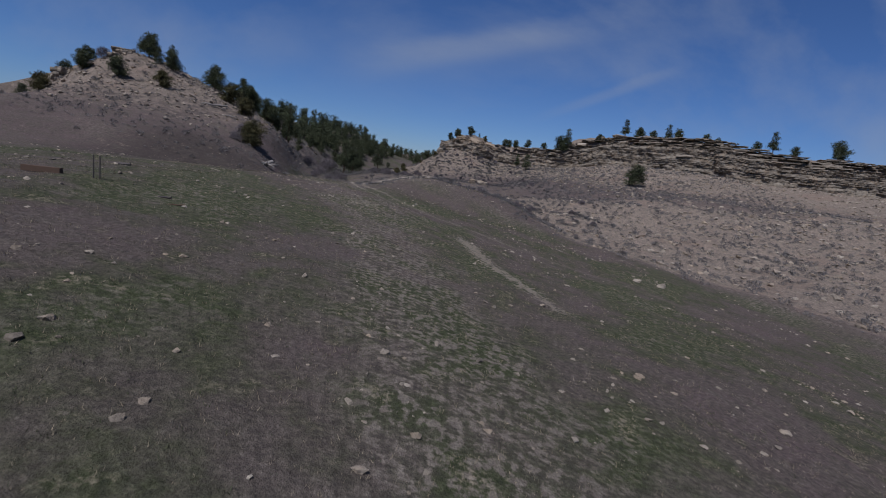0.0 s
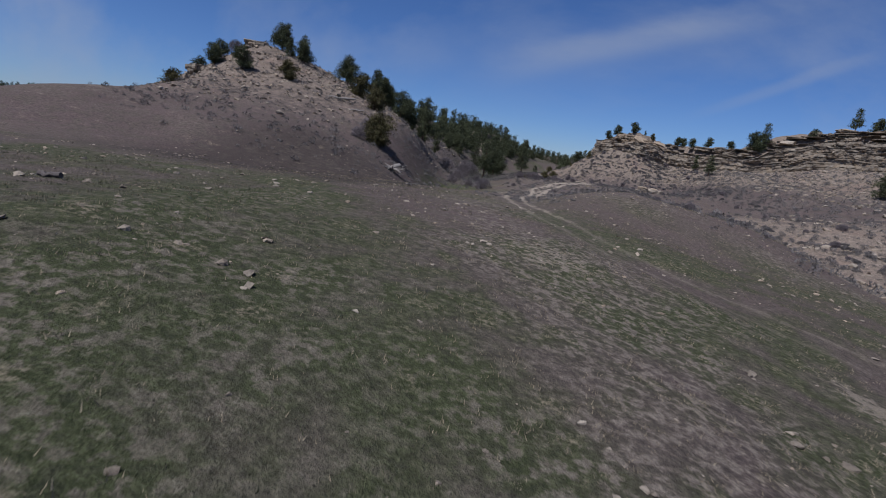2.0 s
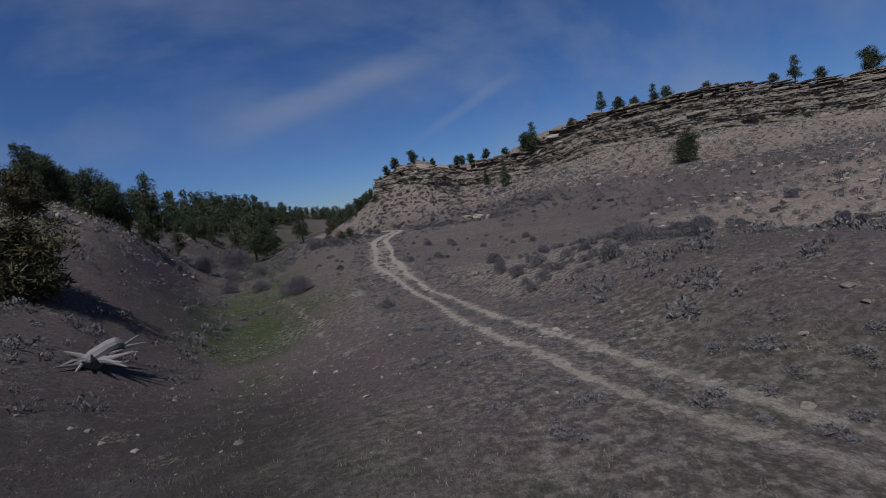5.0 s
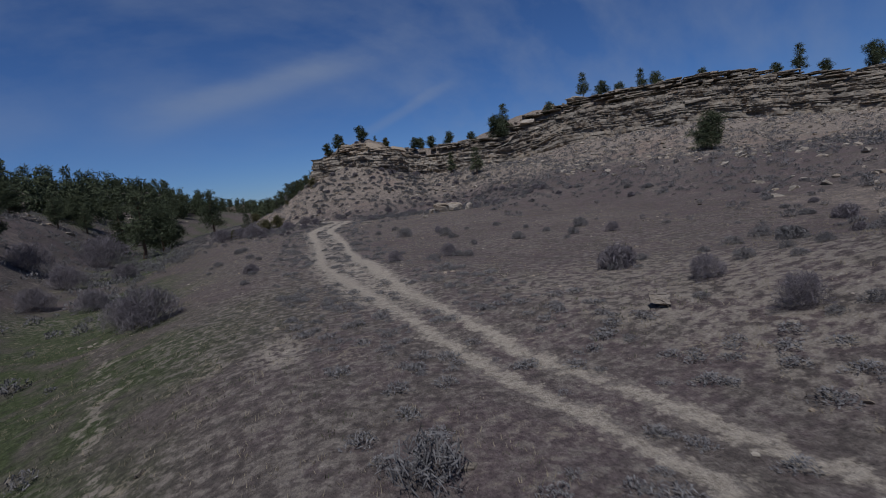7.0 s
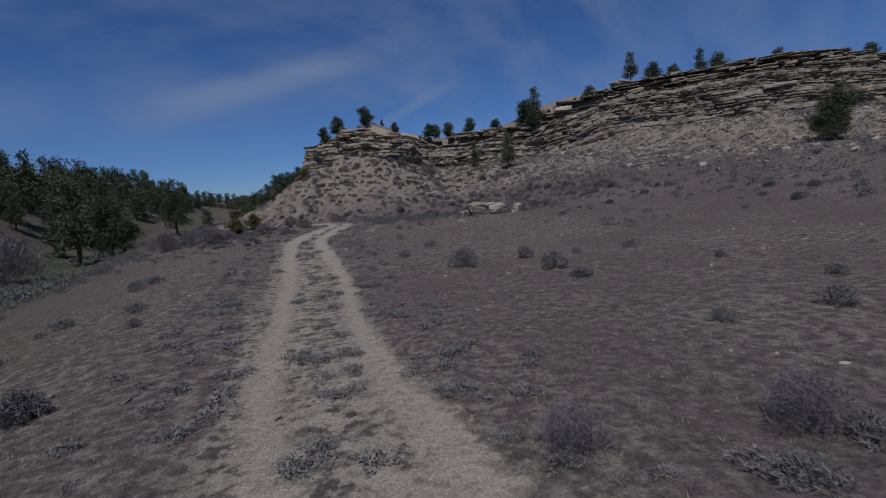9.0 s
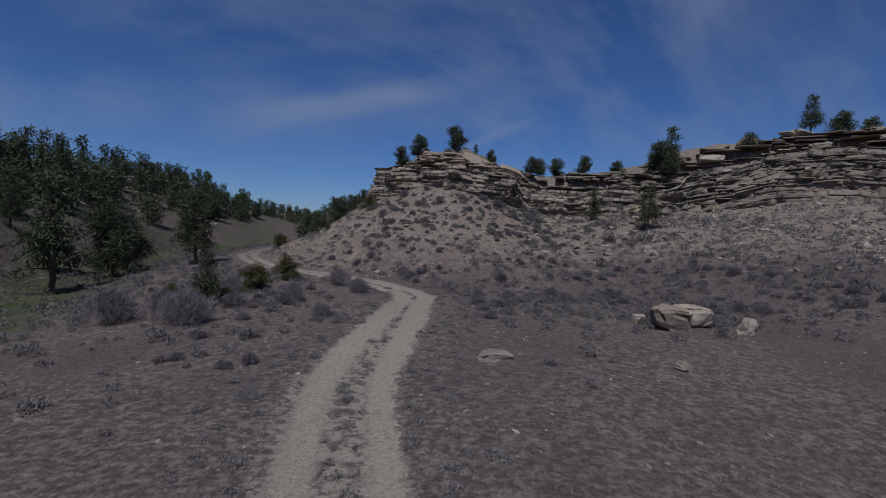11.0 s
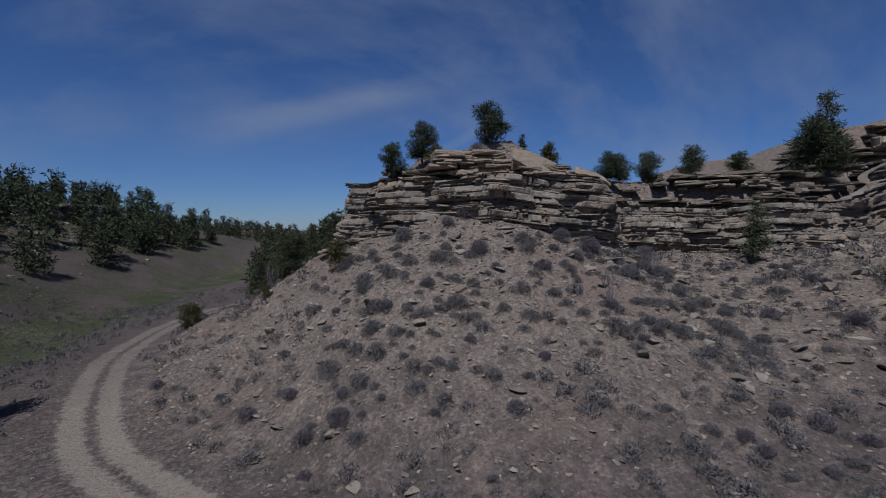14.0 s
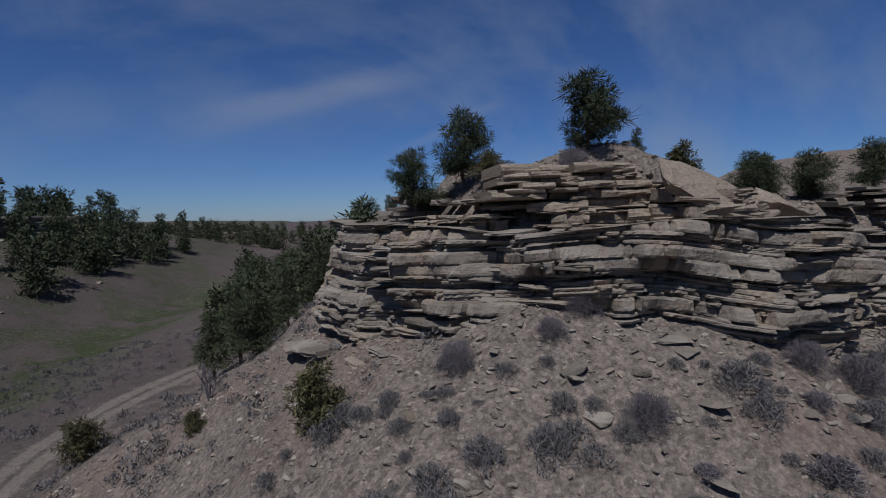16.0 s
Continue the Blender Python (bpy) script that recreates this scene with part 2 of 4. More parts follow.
def n_range(nt, val, a, b, c=0.0, d=1.0):
    n = nt.nodes.new("ShaderNodeMapRange")
    n.interpolation_type = "SMOOTHSTEP"
    for k, v in zip((1, 2, 3, 4), (a, b, c, d)):
        n.inputs[k].default_value = v
    nt.links.new(val, n.inputs[0])
    return n.outputs[0]


def n_math(nt, op, a, b=None):
    n = nt.nodes.new("ShaderNodeMath")
    n.operation = op
    for k, v in enumerate((a, b)):
        if v is None:
            continue
        if isinstance(v, (int, float)):
            n.inputs[k].default_value = v
        else:
            nt.links.new(v, n.inputs[k])
    return n.outputs[0]


def n_mix(nt, fac, a, b, mode="MIX"):
    n = nt.nodes.new("ShaderNodeMix")
    n.data_type, n.blend_type = "RGBA", mode
    for sock, v in ((n.inputs[0], fac), (n.inputs[6], a), (n.inputs[7], b)):
        if isinstance(v, (int, float)):
            sock.default_value = v
        elif isinstance(v, tuple):
            sock.default_value = (*v, 1)
        else:
            nt.links.new(v, sock)
    return n.outputs[2]


def n_bump(nt, bsdf, height, strength, distance):
    n = nt.nodes.new("ShaderNodeBump")
    n.inputs["Strength"].default_value, n.inputs["Distance"].default_value = strength, distance
    nt.links.new(height, n.inputs["Height"])
    nt.links.new(n.outputs[0], bsdf.inputs["Normal"])


def n_pos(nt):
    return nt.nodes.new("ShaderNodeNewGeometry").outputs["Position"]


def n_attr(nt, name):
    n = nt.nodes.new("ShaderNodeAttribute")
    n.attribute_name = name
    return n.outputs["Fac"]


def build_ground(nt, b):
    pos = n_pos(nt)
    big, mid, fine, grit = n_noise(nt, pos, 0.13, 4), n_noise(nt, pos, 0.9, 5), n_noise(nt, pos, 9.0, 6, 0.7), n_noise(nt, pos, 34.0, 3)
    dead = n_ramp(nt, fine, [(0.25, (0.060, 0.047, 0.040)), (0.5, (0.118, 0.095, 0.080)), (0.72, (0.21, 0.175, 0.14))])
    mauve = n_ramp(nt, fine, [(0.25, (0.072, 0.052, 0.050)), (0.55, (0.142, 0.105, 0.098)), (0.75, (0.21, 0.17, 0.145))])
    soil = n_mix(nt, n_range(nt, mid, 0.38, 0.62), dead, mauve)
    green = n_ramp(nt, fine, [(0.25, (0.028, 0.037, 0.014)), (0.5, (0.060, 0.070, 0.030)), (0.75, (0.115, 0.125, 0.060))])
    patch = n_math(nt, "ADD", n_math(nt, "MULTIPLY", big, 0.9), n_math(nt, "MULTIPLY", mid, 0.5))
    gmask = n_math(nt, "MULTIPLY", n_range(nt, n_math(nt, "ADD", patch, n_math(nt, "MULTIPLY", n_attr(nt, "green"), 0.10)), 0.68, 0.90), n_attr(nt, "green"))
    col = n_mix(nt, n_math(nt, "MULTIPLY", gmask, 0.95), soil, green)
    clod = n_noise(nt, pos, 4.6, 5, 0.65)
    pale = n_ramp(nt, fine, [(0.25, (0.13, 0.105, 0.085)), (0.55, (0.235, 0.195, 0.158)), (0.8, (0.35, 0.30, 0.245))])
    pmask = n_math(nt, "MULTIPLY", n_range(nt, n_math(nt, "ADD", clod, n_math(nt, "MULTIPLY", n_range(nt, n_attr(nt, "bare"), 1.0, 1.7), 0.10)), 0.47, 0.60), n_range(nt, n_math(nt, "ADD", big, n_math(nt, "MULTIPLY", n_attr(nt, "bare"), 0.35)), 0.45, 0.72))
    col = n_mix(nt, n_math(nt, "MULTIPLY", pmask, 0.9), col, pale)
    dark = n_range(nt, clod, 0.50, 0.32, 0.0, 0.42)
    col = n_mix(nt, dark, col, (0.045, 0.040, 0.034))
    col = n_mix(nt, n_math(nt, "MULTIPLY", n_range(nt, n_math(nt, "ADD", n_attr(nt, "streak"), n_math(nt, "ADD", n_math(nt, "MULTIPLY", n_math(nt, "SUBTRACT", mid, 0.5), 1.6), n_math(nt, "MULTIPLY", n_math(nt, "SUBTRACT", clod, 0.5), 3.2))), 0.5, 0.95), 0.75), col, (0.29, 0.24, 0.19))
    # darker brown ground in a patch left of the track, mottled by noise
    col = n_mix(nt, n_math(nt, "MULTIPLY", n_attr(nt, "litter"), n_range(nt, mid, 0.30, 0.55, 0.45, 0.8)), col, (0.052, 0.042, 0.037))
    straw = n_ramp(nt, fine, [(0.3, (0.14, 0.11, 0.075)), (0.7, (0.34, 0.28, 0.20))])
    smask = n_math(nt, "MULTIPLY", n_range(nt, mid, 0.56, 0.70), n_range(nt, fine, 0.46, 0.6))
    col = n_mix(nt, n_math(nt, "MULTIPLY", smask, 0.75), col, straw)
    rubble = n_ramp(nt, fine, [(0.24, (0.10, 0.080, 0.064)), (0.42, (0.20, 0.163, 0.132)), (0.56, (0.29, 0.236, 0.19)), (0.72, (0.44, 0.37, 0.30))])
    chips = nt.nodes.new("ShaderNodeTexVoronoi")
    chips.inputs["Scale"].default_value = 6.5
    nt.links.new(pos, chips.inputs["Vector"])
    tone = n_ramp(nt, chips.outputs["Color"], [(0.15, (0.55, 0.53, 0.52)), (0.5, (0.92, 0.90, 0.88)), (0.85, (1.25, 1.2, 1.15))])
    rubble = n_mix(nt, 0.75, rubble, tone, "MULTIPLY")
    rubble = n_mix(nt, n_range(nt, big, 0.50, 0.66, 0.0, 0.45), rubble, (0.24, 0.165, 0.125))
    tmask = n_range(nt, n_math(nt, "ADD", n_attr(nt, "scree"), n_math(nt, "MULTIPLY", n_math(nt, "SUBTRACT", mid, 0.5), 0.9)), 0.35, 0.75)
    col = n_mix(nt, tmask, col, rubble)
    # wheel ruts and the worn strip between them
    wide = n_attr(nt, "worn")
    tufty = n_noise(nt, pos, 2.6, 4, 0.6)
    jitter = n_math(nt, "ADD", n_math(nt, "MULTIPLY", n_math(nt, "SUBTRACT", clod, 0.5), 1.0), n_math(nt, "MULTIPLY", n_math(nt, "SUBTRACT", tufty, 0.5), 0.8))
    off = n_math(nt, "MINIMUM", n_math(nt, "ABSOLUTE", n_attr(nt, "rut_l")), n_math(nt, "ABSOLUTE", n_attr(nt, "rut_r")))
    off = n_math(nt, "SUBTRACT", n_math(nt, "ADD", off, jitter), n_math(nt, "ADD", n_math(nt, "MULTIPLY", wide, 0.56), 0.03))
    rut = n_math(nt, "MULTIPLY", n_range(nt, off, 0.14, -0.06), n_range(nt, fine, 0.30, 0.48, 0.45, 1.0))
    rut = n_math(nt, "MULTIPLY", rut, n_attr(nt, "road_on"))
    loose = n_math(nt, "MULTIPLY", n_range(nt, n_math(nt, "ADD", n_math(nt, "MULTIPLY", clod, 0.6), n_math(nt, "MULTIPLY", tufty, 0.4)), 0.46, 0.54), n_range(nt, n_attr(nt, "bare"), 0.9, 1.7, 0.0, 0.85))
    rut = n_math(nt, "MAXIMUM", rut, loose)
    dust = n_ramp(nt, fine, [(0.25, (0.27, 0.22, 0.165)), (0.6, (0.40, 0.335, 0.258)), (0.8, (0.48, 0.41, 0.32))])
    col = n_mix(nt, rut, col, dust)
    col = n_mix(nt, n_range(nt, grit, 0.2, 0.8, 0.0, 0.45), col, (0.05, 0.04, 0.034), "MULTIPLY")
    nt.links.new(col, b.inputs["Base Color"])
    n_bump(nt, b, n_math(nt, "ADD", fine, n_math(nt, "MULTIPLY", grit, 0.35)), 0.75, 0.10)


def build_rock(light, tan=False):
    def build(nt, b):
        pos = n_pos(nt)
        stretch = nt.nodes.new("ShaderNodeMapping")
        stretch.inputs["Scale"].default_value = (0.35, 0.35, 2.6)
        nt.links.new(pos, stretch.inputs[0])
        band, fine, mid = n_noise(nt, stretch.outputs[0], 1.4, 6, 0.65), n_noise(nt, pos, 9.0, 6, 0.7), n_noise(nt, pos, 0.7, 4)
        col = n_ramp(nt, band, [(0.28, (0.17, 0.135, 0.10)), (0.48, (0.30, 0.245, 0.185)), (0.62, (0.40, 0.335, 0.255)), (0.78, (0.48, 0.42, 0.33))])
        warm = n_ramp(nt, fine, [(0.3, (0.26, 0.19, 0.125)), (0.7, (0.45, 0.35, 0.245))])
        col = n_mix(nt, n_range(nt, mid, 0.48, 0.66) if not tan else 0.9, col, warm)
        info = nt.nodes.new("ShaderNodeObjectInfo").outputs["Random"]
        isl = nt.nodes.new("ShaderNodeNewGeometry").outputs["Random Per Island"]
        tone = n_range(nt, n_math(nt, "FRACT", n_math(nt, "ADD", info, isl)), 0.0, 1.0, 0.60 * light, 1.0 * light)
        hsv = nt.nodes.new("ShaderNodeHueSaturation")
        hsv.inputs["Saturation"].default_value = 0.95
        nt.links.new(tone, hsv.inputs["Value"])
        nt.links.new(col, hsv.inputs["Color"])
        dark = n_range(nt, fine, 0.30, 0.46, 0.5, 0.0)
        nt.links.new(n_mix(nt, dark, hsv.outputs[0], (0.09, 0.075, 0.06)), b.inputs["Base Color"])
        n_bump(nt, b, n_math(nt, "ADD", fine, band), 0.7, 0.12)
    return build


def build_island(lo, hi, scale=3.0, sat=1.0):
    """Two tones that vary from clump to clump and over the surface."""
    def build(nt, b):
        isl = nt.nodes.new("ShaderNodeNewGeometry").outputs["Random Per Island"]
        info = nt.nodes.new("ShaderNodeObjectInfo").outputs["Random"]
        fac = n_math(nt, "ADD", n_math(nt, "MULTIPLY", isl, 0.55), n_math(nt, "ADD", n_math(nt, "MULTIPLY", info, 0.25), n_math(nt, "MULTIPLY", n_noise(nt, n_pos(nt), scale, 3), 0.3)))
        nt.links.new(n_ramp(nt, fac, [(0.1, lo), (0.95, hi)]), b.inputs["Base Color"])
    return build


MAT = {
    "ground": material("ground", build_ground, 0.97, 0.08),
    "rock": material("sandstone", build_rock(0.88), 0.92, 0.15),
    "stone": material("pale_stone", build_rock(1.0), 0.92, 0.15),
    "slab": material("tan_sandstone", build_rock(0.92, True), 0.9, 0.15),
    "needles": material("pine_needles", build_island((0.022, 0.029, 0.014), (0.088, 0.096, 0.046)), 0.8, 0.2),
    "juniper": material("juniper_leaf", build_island((0.030, 0.029, 0.012), (0.120, 0.104, 0.046)), 0.85, 0.15),
    "bark": material("bark", build_island((0.035, 0.024, 0.018), (0.13, 0.085, 0.06), 8.0), 0.95, 0.1),
    "dead": material("weathered_wood", build_island((0.09, 0.078, 0.07), (0.30, 0.27, 0.24), 8.0), 0.9, 0.1),
    "twig": material("bare_twigs", build_island((0.070, 0.060, 0.062), (0.20, 0.17, 0.172), 4.0), 0.95, 0.1),
    "sage": material("sagebrush", build_island((0.060, 0.055, 0.053), (0.20, 0.182, 0.17), 4.0), 0.95, 0.1),
    "straw": material("dry_grass", build_island((0.12, 0.095, 0.062), (0.34, 0.28, 0.19), 4.0), 0.95, 0.1),
    "blade": material("new_grass", build_island((0.030, 0.036, 0.018), (0.085, 0.09, 0.045), 4.0), 0.9, 0.1),
    "gravel": material("pale_gravel_road", build_island((0.42, 0.40, 0.37), (0.62, 0.60, 0.56), 0.5), 0.95, 0.1),
    "metal": material("rusty_steel", build_island((0.03, 0.026, 0.024), (0.09, 0.07, 0.06), 9.0), 0.7, 0.4),
}


# ---- mesh helpers ----
def mesh_of(name, verts, faces, mat, smooth=False):
    me = bpy.data.meshes.new(name)
    me.from_pydata(np.asarray(verts, float).tolist(), [], faces.tolist() if isinstance(faces, np.ndarray) else faces)
    me.materials.append(mat)
    if smooth:
        me.polygons.foreach_set("use_smooth", [True] * len(me.polygons))
    me.update()
    return me


def child(name, me, parent, label=""):
    ob = new(name, me)
    ob.parent = parent
    if label:
        ob["label"] = label
    return ob


def ico(level):
    bm = bmesh.new()
    bmesh.ops.create_icosphere(bm, subdivisions=level, radius=1.0)
    v = np.array([p.co[:] for p in bm.verts])
    f = [tuple(q.index for q in p.verts) for p in bm.faces]
    bm.free()
    return v, f


ICO1, ICO2 = ico(1), ico(2)


def stone_shape(rng, level=1, flat=0.45):
    """An angular stone about 1 m across, its underside below z = 0."""
    v, f = (ICO1, ICO2, ico(3))[level - 1]
    v = v.copy()
    for _ in range(13):
        n = rng.normal(size=3)
        n /= np.linalg.norm(n)
        cut = rng.uniform(0.3, 0.72)
        over = np.maximum(v @ n - cut, 0)
        v -= over[:, None] * n
    v *= np.array([rng.uniform(0.75, 1.1), rng.uniform(0.6, 0.95), flat * rng.uniform(0.8, 1.2)]) * 0.75
    v += rng.normal(size=v.shape) * 0.012
    return v, f


def tube(path, radii, sides=6):
    """Verts and faces of a tapering tube along points."""
    v, f = [], []
    for k, (p, r) in enumerate(zip(path, radii)):
        a = np.array(path[min(k + 1, len(path) - 1)]) - np.array(path[max(k - 1, 0)])
        a = a / (np.linalg.norm(a) + 1e-9)
        u = np.cross(a, (0.31, 0.95, 0.05))
        u /= np.linalg.norm(u) + 1e-9
        w = np.cross(a, u)
        for q in range(sides):
            t = 2 * math.pi * q / sides
            v.append(np.array(p) + r * (math.cos(t) * u + math.sin(t) * w))
    for k in range(len(path) - 1):
        for q in range(sides):
            a, b = k * sides + q, k * sides + (q + 1) % sides
            f.append((a, b, b + sides, a + sides))
    f.append(tuple(range((len(path) - 1) * sides, len(path) * sides)))
    return v, f


class Soup:
    """Gathers pieces into one mesh."""

    def __init__(self):
        self.v, self.flat, self.lens, self.n = [], [], [], 0

    def add(self, v, f):
        self.v.append(np.asarray(v, float))
        if isinstance(f, np.ndarray):
            self.flat.append(f.ravel() + self.n)
            self.lens.append(np.full(len(f), f.shape[1]))
        else:
            self.flat.append(np.array([i for q in f for i in q]) + self.n)
            self.lens.append(np.array([len(q) for q in f]))
        self.n += len(v)

    def mesh(self, name, mat, smooth=False):
        v, flat, lens = np.concatenate(self.v), np.concatenate(self.flat), np.concatenate(self.lens)
        me = bpy.data.meshes.new(name)
        me.vertices.add(len(v))
        me.vertices.foreach_set("co", v.astype(np.float32).ravel())
        me.loops.add(len(flat))
        me.loops.foreach_set("vertex_index", flat.astype(np.int32))
        me.polygons.add(len(lens))
        me.polygons.foreach_set("loop_start", (np.cumsum(lens) - lens).astype(np.int32))
        me.polygons.foreach_set("use_smooth", np.zeros(len(lens), bool))
        me.materials.append(mat)
        me.update(calc_edges=True)
        return me


# ---- ground: one sheet to the horizon ----
def spaced(lo, a, b, hi, step):
    mid = list(np.arange(a, b + 1e-6, step))
    out, x, s = [], b, step
    while x < hi:
        s *= 1.13
        x += s
        out.append(x)
    pre, x, s = [], a, step
    while x > lo:
        s *= 1.13
        x -= s
        pre.append(x)
    return np.array(pre[::-1] + mid + out)


GX, GY = spaced(-1600, -40, 52, 1600, 0.4), spaced(-700, 2, 172, 2200, 0.4)
gx, gy = np.meshgrid(GX, GY)
gz = plan_height(gx, gy)
nx, ny = len(GX), len(GY)
idx = np.arange(nx * ny).reshape(ny, nx)
quads = np.stack([idx[:-1, :-1], idx[:-1, 1:], idx[1:, 1:], idx[1:, :-1]], -1).reshape(-1, 4)
me = bpy.data.meshes.new("ground")
me.from_pydata(np.stack([gx, gy, gz], -1).reshape(-1, 3).tolist(), [], quads.tolist())
me.polygons.foreach_set("use_smooth", [True] * len(me.polygons))
me.materials.append(MAT["ground"])


def plan_masks(x, y):
    d, s, run = poly_dist(x, y, CLIFF)
    sd = -d * s
    front = np.maximum(-sd, 0)
    scree = np.where(sd > 0, 0.8, np.clip(1.05 - front / (24 + 32 * ramp(x, 18, 34)), 0, 1))
    d, s, _ = poly_dist(x, y, TOE)
    scree = np.maximum(scree, 0.72 * ramp(-d * s, 0, 6) * ramp(x, 3, 15) * ramp(y, 96, 70))
    d, s, run = poly_dist(x, y, RIDGE)
    scree = np.maximum(scree, np.clip(1.05 - d / 40, 0, 0.66) * (0.22 + 0.78 * ramp(run, 60, 25)))
    dr, _, _ = poly_dist(x, y, RAVINE)
    green = np.maximum(ramp(y, 60, 36) * ramp(x, 40, 18) * (1 - 0.8 * ramp(x, -14, -18) * ramp(y, 30, 40)), (0.85 + 0.75 * ramp(y, 60, 74)) * np.exp(-(dr / (1.3 + 4.7 * ramp(y, 60, 74))) ** 2))
    green = np.maximum(green, 0.9 * ramp(y, 135, 165) * ramp(x, -12, -22)) * ramp(scree, 0.5, 0.2)
    dt, st, _ = poly_dist(x, y, TOE)
    green = green * (1 - 0.85 * ramp(-dt * st, 0, 4) * ramp(x, -6, -2))
    dl, sl, _ = poly_dist(x, y, RUT_LS)
    dR, sR, _ = poly_dist(x, y, RUT_RS)
    d, s, run = poly_dist(x, y, ROAD_S)
    bare = np.exp(-(poly_dist(x, y, BARE)[0] / 1.8) ** 2)
    bare = np.maximum(bare, 1.25 * ramp(x, -7.4, -6) * ramp(x, 4, -2) * ramp(y, 54, 60) * ramp(y, 80, 72))
    bare = np.maximum(bare, 0.8 * np.exp(-((x + 12) / 1.6) ** 2) * ramp(y, 62, 68) * ramp(y, 86, 78))
    bare = np.maximum(bare, 0.42 * ramp(y, 66, 80) * ramp(y, 132, 118) * ramp(x, -18, -12) * ramp(x, 16, 6))
    bare = np.maximum(bare, 0.95 * np.exp(-(d / 3.2) ** 2) * ramp(y, 58, 72) * ramp(y, 128, 110))
    bare = np.maximum(bare, 1.7 * np.exp(-((d * s + 0.2) / 1.7) ** 4) * ramp(y, 64, 78) * ramp(y, 122, 112))
    bare = np.maximum(bare, 0.9 * ramp(x, -21, -17) * ramp(x, -4, -6) * ramp(y, 113, 119) * ramp(y, 150, 138))
    bare = np.maximum(bare, 1.3 * np.exp(-((x + 4.6) / 2.8) ** 2 - ((y - 30.5) / 3.2) ** 2))
    bare = np.maximum(bare, 1.7 * np.exp(-((x + 11.8) / 0.8) ** 2 - ((y - 71.6) / 1.8) ** 2))
    streak = np.exp(-(poly_dist(x, y, STREAK)[0] / 0.55) ** 2)
    streak = np.maximum(streak, 0.75 * np.exp(-(poly_dist(x, y, FOOT)[0] / 0.3) ** 2))
    worn = 0.10 + 0.06 * ramp(y, 62, 74) + 0.22 * np.exp(-((y - 81.0) / 3.0) ** 2) * ramp(x, -8.9, -8.4) + 0.25 * ramp(y, 90, 104) + 0.52 * ramp(y, 106, 117) - 0.3 * ramp(y, 126, 140)
    on = (0.25 * ramp(y, 22, 34) + 0.35 * ramp(y, 38, 43) + 0.4 * ramp(y, 43, 54)) * (1 - 0.15 * ramp(y, 112, 120) - 0.4 * ramp(y, 140, 156))
    return dict(scree=scree, green=green, rut_l=dl * sl, rut_r=dR * sR, worn=worn, road_on=on, bare=bare, streak=streak, litter=ramp(x, -12.3, -14.5) * ramp(x, -34, -26) * ramp(y, 33, 38) * ramp(y, 62, 52))


for key, val in plan_masks(gx, gy).items():
    at = me.attributes.new(key, "FLOAT", "POINT")
    at.data.foreach_set("value", np.asarray(val, np.float32).ravel())
ground = tagged(new("ground", me), "dry grassy valley floor with rubble slopes and a rutted dirt track", "ground", kind="structure")


# ---- cliff: layered sandstone ledges ----
cliff = tagged(new("cliff"), "layered tan sandstone cliff band with overhanging ledges", "cliff", kind="structure")


def block_shape(rng, long, deep, high):
    """A weathered slab with broken edges; x runs along the face, -y looks out of it."""
    nx_, nz_ = max(2, int(long / 0.8) + 1), 3
    v, f = [], []
    jag = rng.uniform(-0.10, 0.10, nx_ + 1)
    for j in range(nz_ + 1):
        w = j / nz_
        inset = (0.10, 0.0, 0.03, 0.16)[j] * min(1.0, high * 1.6)
        for i in range(nx_ + 1):
            u = i / nx_
            x = (u - 0.5) * long + (rng.uniform(-0.12, 0.12) if 0 < i < nx_ else 0)
            y = -deep / 2 + jag[i] + inset + rng.uniform(-0.05, 0.05)
            y += 0.10 * max(0, abs(u - 0.5) * 2 - 0.7) / 0.3
            v.append((x, y, (w - 0.5) * high + (rng.uniform(-0.05, 0.05) * high)))
    m = nx_ + 1
    for j in range(nz_):
        for i in range(nx_):
            a = j * m + i
            f.append((a, a + 1, a + 1 + m, a + m))
    back = len(v)
    for j in (0, nz_):
        for i in range(m):
            x, y, z = v[j * m + i]
            v.append((x, deep / 2, z))
    for i in range(nx_):
        f.append((back + i, back + i + 1, i + 1, i))
        a = nz_ * m + i
        f.append((a, a + 1, back + m + i + 1, back + m + i))
    for i in (0, nx_):
        col = [j * m + i for j in range(nz_ + 1)]
        f.append(tuple(col + [back + m + i, back + i]))
    return np.array(v), f


CLIFF_S = smooth_line(CLIFF, 0.5)
run_at = np.concatenate([[0], np.cumsum([math.dist(a, b) for a, b in zip(CLIFF_S[:-1], CLIFF_S[1:])])])
cxy = np.array(CLIFF_S)


def along(s):
    """Place on the cliff line at run s and the way that looks out of the face."""
    x, y = np.interp(s, run_at, cxy[:, 0]), np.interp(s, run_at, cxy[:, 1])
    x2, y2 = np.interp(s + 1.0, run_at, cxy[:, 0]), np.interp(s + 1.0, run_at, cxy[:, 1])
    x1, y1 = np.interp(s - 1.0, run_at, cxy[:, 0]), np.interp(s - 1.0, run_at, cxy[:, 1])
    n = math.hypot(x2 - x1, y2 - y1) + 1e-9
    return x, y, (y2 - y1) / n * -1, (x2 - x1) / n    # out of the face is to the right of the run


